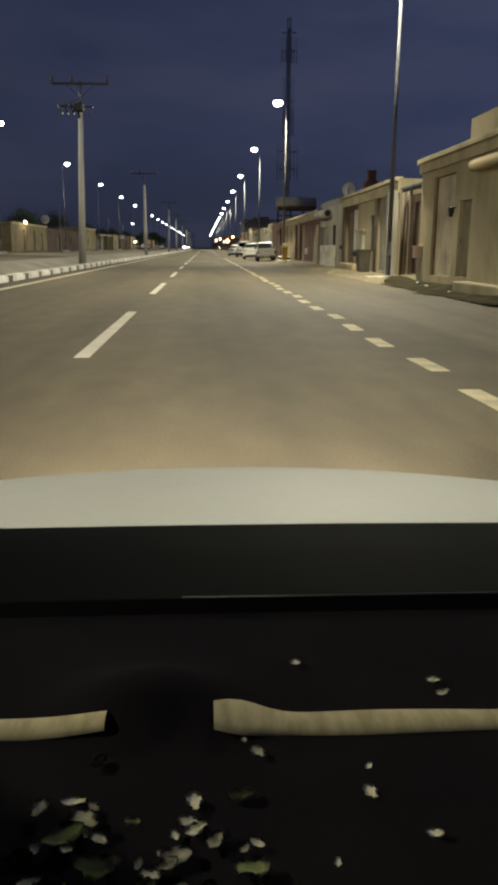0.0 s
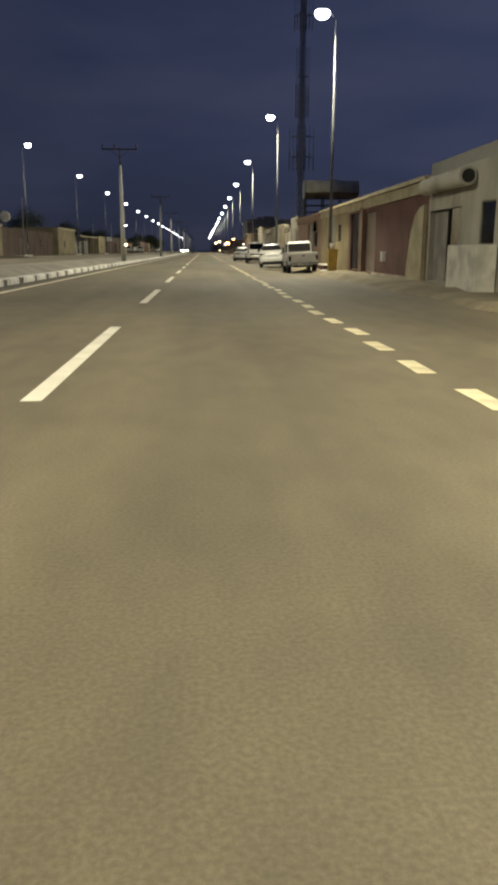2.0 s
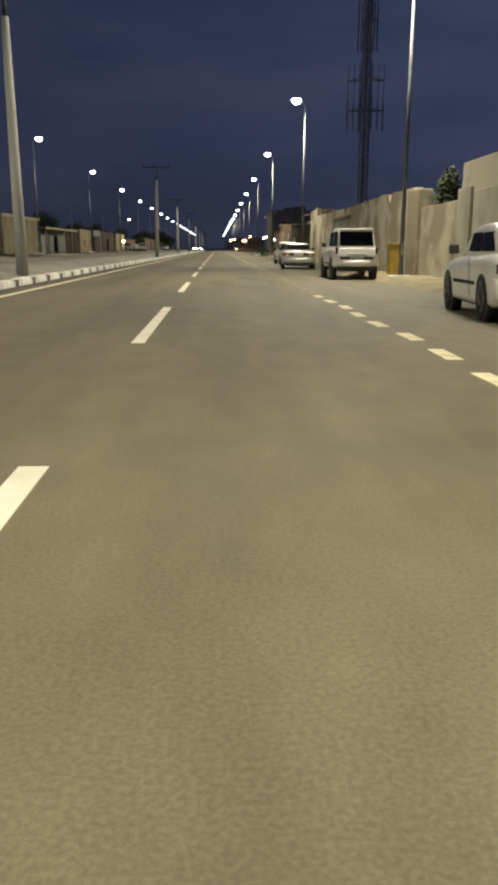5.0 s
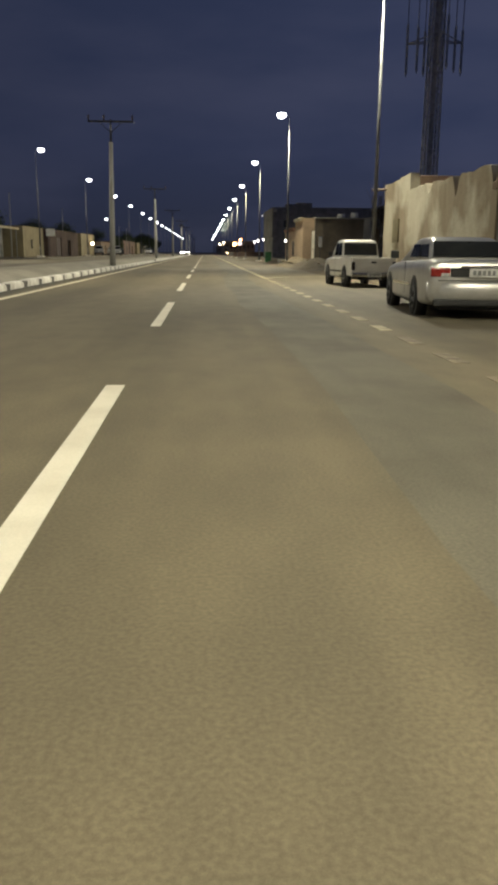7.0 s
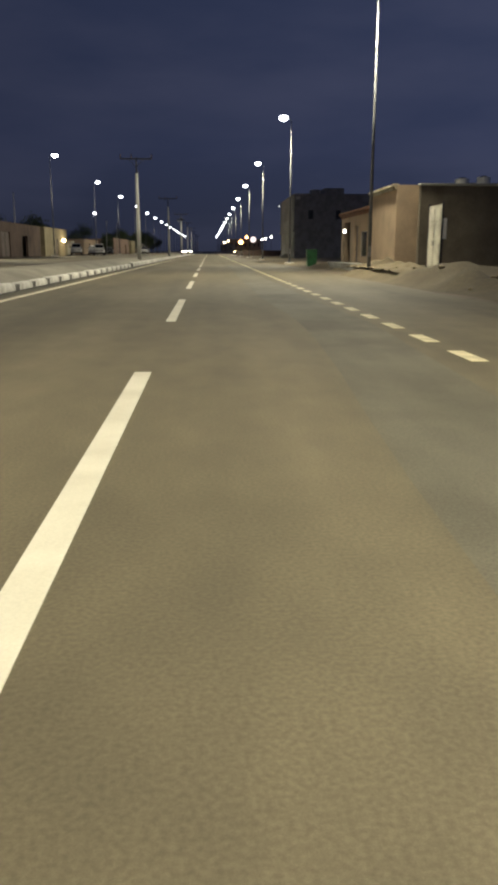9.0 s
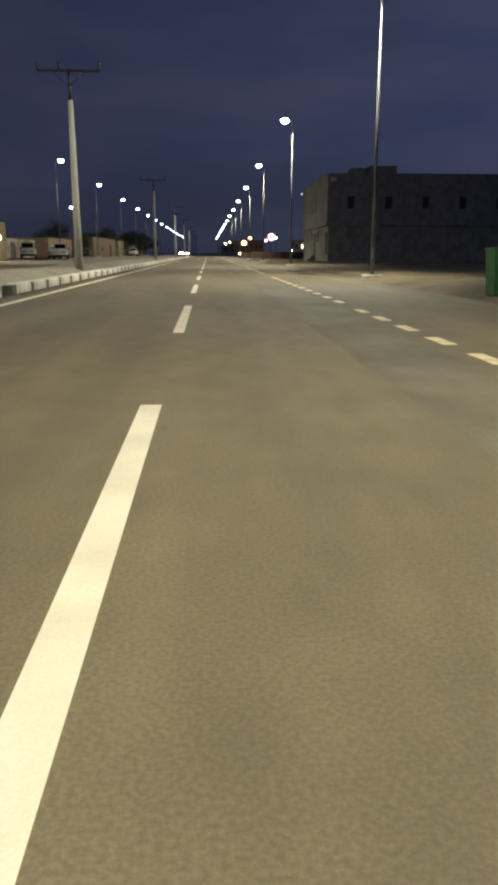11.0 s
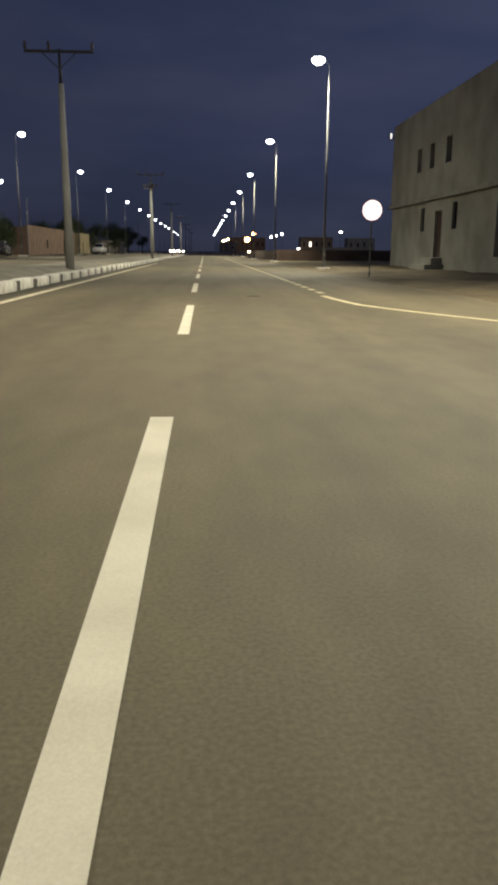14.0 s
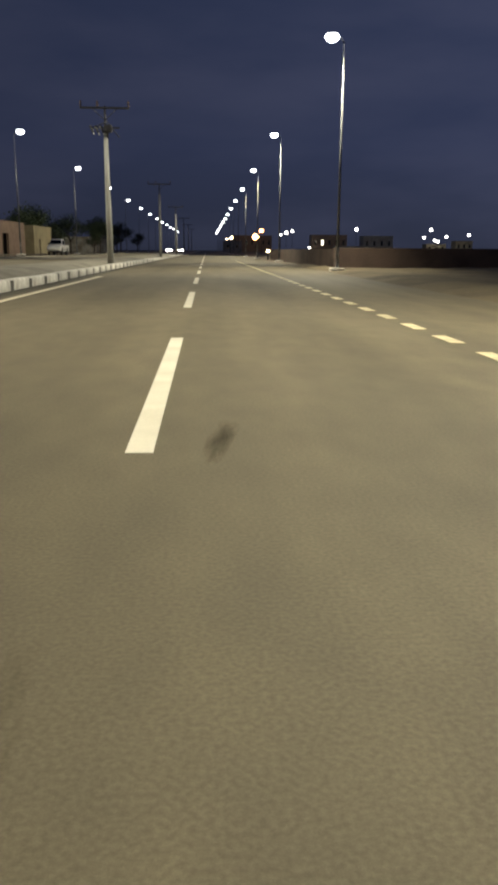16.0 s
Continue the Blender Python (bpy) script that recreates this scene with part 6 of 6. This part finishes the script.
for k, y in enumerate((92, 138, 207, 243, 331, 352)):
    e = thing("thin_post", -24.2, y, 0.5, "thin bare post standing by the walls", "post", "thin posts")
    part("shaft", tube((0, 0, -0.1), (0.1, 0, 7.5), 0.09, 0.05, 8), POLE_CONCRETE, e)
    part("cap", tube((0.1, 0, 7.5), (0.1, 0, 7.56), 0.07, 0.05, 8), DARK_STEEL, e)
street_lamp(-33.2, 373, -1, -1.8, "street lamp burning white on a side street", "side street lamps")
vsat = thing("satellite_dish", -27.2, 141, 4.1, "pale satellite dish on a roof across the road", "satellite dish")
vb = bmesh.new()
bmesh.ops.create_uvsphere(vb, u_segments=20, v_segments=10, radius=0.75)
for v in vb.verts:
    v.co.y *= 0.28
bmesh.ops.translate(vb, vec=(0, 0, 1.6), verts=vb.verts)
part("bowl", smooth(vb), DOOR_WHITE, vsat)
part("mast", tube((0, 0.1, -0.3), (0, 0.1, 1.5), 0.05, None, 8), GALVANISED, vsat)

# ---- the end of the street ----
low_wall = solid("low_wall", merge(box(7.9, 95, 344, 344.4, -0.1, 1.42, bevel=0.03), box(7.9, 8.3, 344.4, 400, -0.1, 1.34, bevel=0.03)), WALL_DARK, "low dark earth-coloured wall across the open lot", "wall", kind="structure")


def far_house(x, y, w, d, h, mat, label, lit=None):
    e = thing("far_house", x, y, 0, label, "house", "far houses")
    part("wall", box(-w / 2, w / 2, 0, d, -0.1, h, bevel=0.03), mat, e)
    part("parapet", merge(box(-w / 2 - 0.1, w / 2 + 0.1, -0.1, 0.2, h, h + 0.5), box(-w / 2 - 0.1, -w / 2 + 0.2, 0.2, d, h, h + 0.5)), mat, e)
    n = int(w / 4)
    for k in range(n):
        cx = -w / 2 + w * (k + 0.5) / n
        wdw = part("window", box(cx - 0.6, cx + 0.6, -0.03, 0.02, h * 0.45, h * 0.75), lit if lit and k == 1 else GLASS_DARK, e)
        part("window_sill", box(cx - 0.7, cx + 0.7, -0.12, 0.0, h * 0.45 - 0.1, h * 0.45), TRIM_CREAM, wdw)


WINDOW_LIT = glow("lit_window", (1.0, 0.9, 0.7), 3.0)
far_house(69, 745, 20, 12, 9.6, ROSE, "broad brown far house with one lit window", WINDOW_LIT)
far_house(97, 745, 17, 12, 9.2, WHITEWASH, "white far house behind the open lot", None)
far_house(88, 742, 34, 2, 3.4, WHITEWASH, "low pale yard wall before the far houses", None)
far_house(33, 886, 29, 14, 11.5, ROSE, "large tan far house near an orange lamp", None)
far_house(13, 720, 10, 12, 5.5, CEMENT, "grey far house beside the road", None)
far_house(164, 860, 14, 12, 6.0, CREAM, "long pale far house", None)
far_house(186, 865, 12, 12, 8.4, CREAM, "tall pale far house under a lamp", None)
far_house(226, 860, 20, 14, 7.0, CEMENT, "grey far house near a lamp", None)
for x, y, z in ((70, 690, 8), (98, 690, 9), (150, 800, 9), (35, 868, 13)):
    l = bpy.data.lights.new("yard_lamp_light", "POINT")
    l.energy, l.color, l.shadow_soft_size = 1500 if y < 850 else 500, (1.0, 0.85, 0.62) if y < 850 else (1.0, 0.66, 0.36), 0.4
    new("yard_lamp_light", l).matrix_basis = pose(x, y, z)


def far_lamp(x, y, h, mat, r, label):
    e = thing("yard_lamp", x, y, 0, label, "lamp", "far lamps")
    part("pole", tube((0, 0, -0.1), (0, 0, h), 0.12, 0.07, 8), DARK_STEEL, e)
    bm = bmesh.new()
    bmesh.ops.create_uvsphere(bm, u_segments=12, v_segments=8, radius=r * 0.75)
    for v in bm.verts:
        v.co.z = v.co.z * 0.9 + h + r * 0.5
    part("globe", smooth(bm), mat, e, "glowing globe")


for x, y, h, mat, r in ((16.8, 580, 5.2, BULB_ORANGE, 1.5), (22.6, 634, 8.9, BULB_ORANGE, 1.0), (34, 669, 8.1, BULB_WHITE, 0.75), (35.6, 658, 8.7, BULB_WHITE, 0.85), (41.6, 688, 10.2, BULB_WHITE, 0.8), (79.6, 720, 12.0, BULB_WHITE, 1.1),
                         (152, 850, 10.2, BULB_WHITE, 1.1), (157, 851, 15.4, BULB_WHITE, 1.3), (160, 851, 8.4, BULB_WHITE, 1.1), (162, 850, 7.6, BULB_WHITE, 1.0), (168, 850, 10.8, BULB_WHITE, 1.2), (184, 850, 12.0, BULB_WHITE, 1.2), (57, 740, 2.6, BULB_WHITE, 0.8), (7.6, 400, 1.0, BULB_WARM, 0.28), (222, 850, 12.0, BULB_WHITE, 1.1),
                         (12.5, 820, 8, BULB_WARM, 0.9), (9.5, 640, 6, BULB_WARM, 0.5), (17, 860, 9.5, BULB_WARM, 1.0)):
    far_lamp(x, y, h, mat, r, "far yard lamp burning beyond the open lot")

# a car coming the other way, far off, with its lamps lit
coming = car("sedan", PAINT_SILVER, -13.6, 566, 180, "far car on the opposite carriageway with bright headlamps", "traffic")
coming.location.z = 0.42
for s in (-1, 1):
    part("headlamp_beam", box(s * 0.56 - 0.26, s * 0.56 + 0.26, 4.44, 4.58, 0.5, 0.95, bevel=0.05), HEADLIGHT, coming, "bright lit headlamp")
for x, y in ((-12.2, 655), (-16.5, 735)):
    more = car("sedan", PAINT_SILVER, x, y, 180, "far car on the opposite carriageway with bright headlamps", "traffic")
    more.location.z = 0.42
    for s in (-1, 1):
        part("headlamp_beam", box(s * 0.56 - 0.22, s * 0.56 + 0.22, 4.44, 4.58, 0.5, 0.9, bevel=0.05), HEADLIGHT, more, "bright lit headlamp")

# ---- the car in which the walk begins ----
# bonnet, dashboard and an unseen dark cabin shell round the start of the walk
own_car = thing("car", 0.04, 0.0, 0.0, "pearl white car with a dark dashboard strewn with dry petals", "car")


def bonnet_z(x, y):
    crest = 1.2 - 0.283 * y - 0.35 * (y - 1.35) ** 2
    return crest - 0.125 * x * x - 0.10 * max(0, abs(x) - 0.62) ** 2 * 12


part("bonnet", sheet(-0.84, 0.84, 0.86, 1.78, 40, 36, bonnet_z), PAINT_PEARL, own_car, "pearl white glossy bonnet")
nose = bmesh.new()
ring = []
for k in range(9):
    a = math.pi / 2 * k / 8
    ring.append([nose.verts.new((x, 1.78 + 0.16 * math.sin(a), bonnet_z(x, 1.78) - 0.24 * (1 - math.cos(a)) - 0.02 * k / 8)) for x in [-0.84 + 1.68 * i / 20 for i in range(21)]])
for a, b in zip(ring, ring[1:]):
    for i in range(20):
        nose.faces.new((a[i], a[i + 1], b[i + 1], b[i]))
part("nose", smooth(nose), PAINT_PEARL, own_car)
part("front_bumper", box(-0.86, 0.86, 1.62, 1.98, 0.22, 0.46, bevel=0.06), PAINT_PEARL, own_car)
part("grille", box(-0.4, 0.4, 1.82, 1.90, 0.44, 0.52, bevel=0.02), BLACK_PLASTIC, own_car)
for s in (-1, 1):
    part("wing", box(s * 0.86 - 0.025, s * 0.86 + 0.025, 0.3, 1.75, 0.30, 0.72, bevel=0.02), PAINT_PEARL, own_car)
    part("door", box(s * 0.87 - 0.03, s * 0.87 + 0.03, -1.6, 0.28, 0.25, 0.93, bevel=0.02), PAINT_PEARL, own_car)
    part("roof_pillar", tube((s * 0.80, 0.78, 0.90), (s * 0.62, 0.28, 1.47), 0.035, None, 8), BLACK_PLASTIC, own_car)
    part("rear_pillar", tube((s * 0.80, -1.75, 0.90), (s * 0.62, -1.3, 1.47), 0.05, None, 8), BLACK_PLASTIC, own_car)
    for yw in (1.25, -1.35):
        wheel(own_car, s * 0.79, yw, 0.31, s)
# roof out of view, added to keep lamp light off the dashboard
part("roof", box(-0.66, 0.66, -1.4, 0.32, 1.45, 1.50, bevel=0.02), BLACK_PLASTIC, own_car)
part("rear_panel", box(-0.86, 0.86, -2.0, -1.7, 0.25, 0.95, bevel=0.03), PAINT_PEARL, own_car)
part("rear_screen", box(-0.66, 0.66, -1.72, -1.68, 0.95, 1.42), GLASS_DARK, own_car)
part("floor_pan", box(-0.84, 0.84, -1.7, 1.6, 0.18, 0.24), BLACK_PLASTIC, own_car)
part("cowl", box(-0.80, 0.80, 0.77, 0.90, 0.76, 0.845, bevel=0.012), BLACK_PLASTIC, own_car)


def dash_z(x, y):
    lip = 0.012 if y > 0.588 else 0.0
    bump = 0.022 * math.exp(-(((x + 0.075) / 0.05) ** 2) - (((y - 0.455) / 0.035) ** 2))
    return 0.9085 + lip + bump - 0.03 * max(0, y - 0.7) - 0.02 * x * x


dash = part("dashboard", sheet(-0.78, 0.78, 0.12, 0.775, 120, 110, dash_z), DASH_SOFT, own_car, "dark dashboard with a raised edge")
part("dash_front", box(-0.78, 0.78, 0.10, 0.13, 0.45, 0.917), DASH_SOFT, own_car)
mat_bm = sheet(-0.72, 0.72, 0.14, 0.582, 110, 80, lambda x, y: dash_z(x, y) + 0.004)
part("dash_mat", mat_bm, DASH_CLOTH, dash, "black cloth dashboard mat")


def roll_strip(x0, x1, swell):
    """A strip of pale trim lying across the mat, with a swollen end."""
    n = 50
    rings = []
    for i in range(n + 1):
        x = x0 + (x1 - x0) * i / n
        s = i / n
        half = 0.0095 + 0.0012 * math.sin(x * 31) + swell * 0.010 * math.exp(-((s - 0.03) / 0.05) ** 2) + swell * 0.0025 * math.sin(s * 5)
        y = 0.4262 - 0.06 * min(0.0, x + 0.1) + 0.0015 * math.sin(x * 17) + swell * 0.006 * math.exp(-((s - 0.03) / 0.06) ** 2)
        z = dash_z(x, y) + 0.0045
        rings.append([(x, y + half * math.cos(a), z + 0.0045 * max(0, math.sin(a)) - 0.001) for a in [math.pi * k / 8 for k in range(9)]])
    return smooth(loft(rings, close=False, cap=False))


part("trim", roll_strip(-0.40, -0.1015, 0), PIPING, dash, "beige woven trim strip")
part("trim", roll_strip(-0.036, 0.40, 1), PIPING, dash, "beige woven trim strip with a curled end")
# paler bar paints the highlight along the glossy dashboard edge
part("dash_lip", tube((-0.06, 0.594, 0.9212), (0.5, 0.594, 0.9187), 0.0008, 0.0019, 8), DASH_GLINT, dash, "thin lip of the dashboard with its glint in the colour")

# headlamps of the car
for s in (-1, 1):
    part("headlamp", box(s * 0.62 - 0.14, s * 0.62 + 0.14, 1.72, 1.90, 0.52, 0.62, bevel=0.03), GLASS_DARK, own_car)
    hl = bpy.data.lights.new("headlamp_light", "SPOT")
    hl.energy, hl.spot_size, hl.spot_blend, hl.color, hl.shadow_soft_size = 1250, radians(54), 0.9, (1.0, 0.88, 0.66), 0.06
    new("headlamp_light", hl).matrix_basis = look((s * 0.62 + 0.04, 2.05, 0.6), (s * 0.5 + 0.3, 19, -0.1))


def petal_mesh(seed, length, width):
    rnd = random.Random(seed)
    bm = bmesh.new()
    rows = []
    for i in range(6):
        s = i / 5
        half = width * math.sin(math.pi * (0.08 + 0.86 * s)) ** 0.8 * rnd.uniform(0.35, 1.2)
        up = 0.0015 + 0.25 * length * (s - 0.5) ** 2
        rows.append([bm.verts.new((sx * half, (s - 0.5) * length, up + abs(sx) * 0.12 * width)) for sx in (-1, 0, 1)])
    for a, b in zip(rows, rows[1:]):
        for k in range(2):
            bm.faces.new((a[k], a[k + 1], b[k + 1], b[k]))
    bmesh.ops.solidify(bm, geom=bm.faces[:], thickness=0.0006)
    return smooth(bm)


def scatter():
    rnd = random.Random(12)
    shapes = {}
    for k in range(5):
        for mat, nm in ((PETAL, "petal"), (LEAF_BIT, "leaf_scrap")):
            bm = petal_mesh(k + (50 if nm == "petal" else 0), 0.0095 + 0.0018 * k, 0.0038 + 0.0007 * k)
            me = bpy.data.meshes.new(nm)
            bm.to_mesh(me)
            bm.free()
            me.materials.append(mat)
            shapes[nm, k] = me
    spots = [(0.023, 0.496, 0.7, 9), (0.114, 0.470, 0.8, 60), (0.116, 0.455, 0.6, 110), (-0.011, 0.396, 0.9, 30), (-0.018, 0.407, 0.6, 5), (-0.101, 0.391, 0.8, -15), (0.051, 0.381, 0.7, -35), (0.048, 0.360, 0.8, 20), (0.074, 0.328, 0.6, 80),
             (-0.047, 0.356, 1.0, 10), (-0.022, 0.360, 0.9, 88), (-0.111, 0.359, 0.8, 85), (-0.100, 0.355, 0.7, 50), (-0.128, 0.355, 0.8, -10), (0.022, 0.311, 0.6, -10), (-0.132, 0.316, 1.2, -40)]
    for x, y, s, a in spots:
        yield shapes["petal", rnd.randrange(5)], "petal", x, y, a, s
    for x, y, s, a in ((-0.094, 0.312, 2.0, 62), (-0.112, 0.334, 1.5, -60), (-0.020, 0.308, 1.4, 75)):
        yield shapes["leaf_scrap", rnd.randrange(5)], "leaf_scrap", x, y, a, s
    for k in range(46):
        u = rnd.betavariate(1.6, 2.2)
        x = -0.135 + 0.165 * u
        y = 0.350 - 0.075 * rnd.random() ** 0.8
        nm = "leaf_scrap" if rnd.random() < 0.28 else "petal"
        yield shapes[nm, rnd.randrange(5)], nm, x, y, rnd.uniform(-180, 180), rnd.uniform(0.5, 1.05)


for me, nm, x, y, a, s in scatter():
    ob = new(nm, me)
    ob.matrix_basis = pose(x + 0.04, y, dash_z(x, y) + 0.006, random.uniform(-8, 8), random.uniform(-8, 8), a) @ Matrix.Diagonal((s, s, s, 1))
    tagged(ob, "pale dry petal lying on the dashboard mat" if nm == "petal" else "green leaf scrap lying on the dashboard mat", "petal" if nm == "petal" else "leaf", "petals on the dashboard")
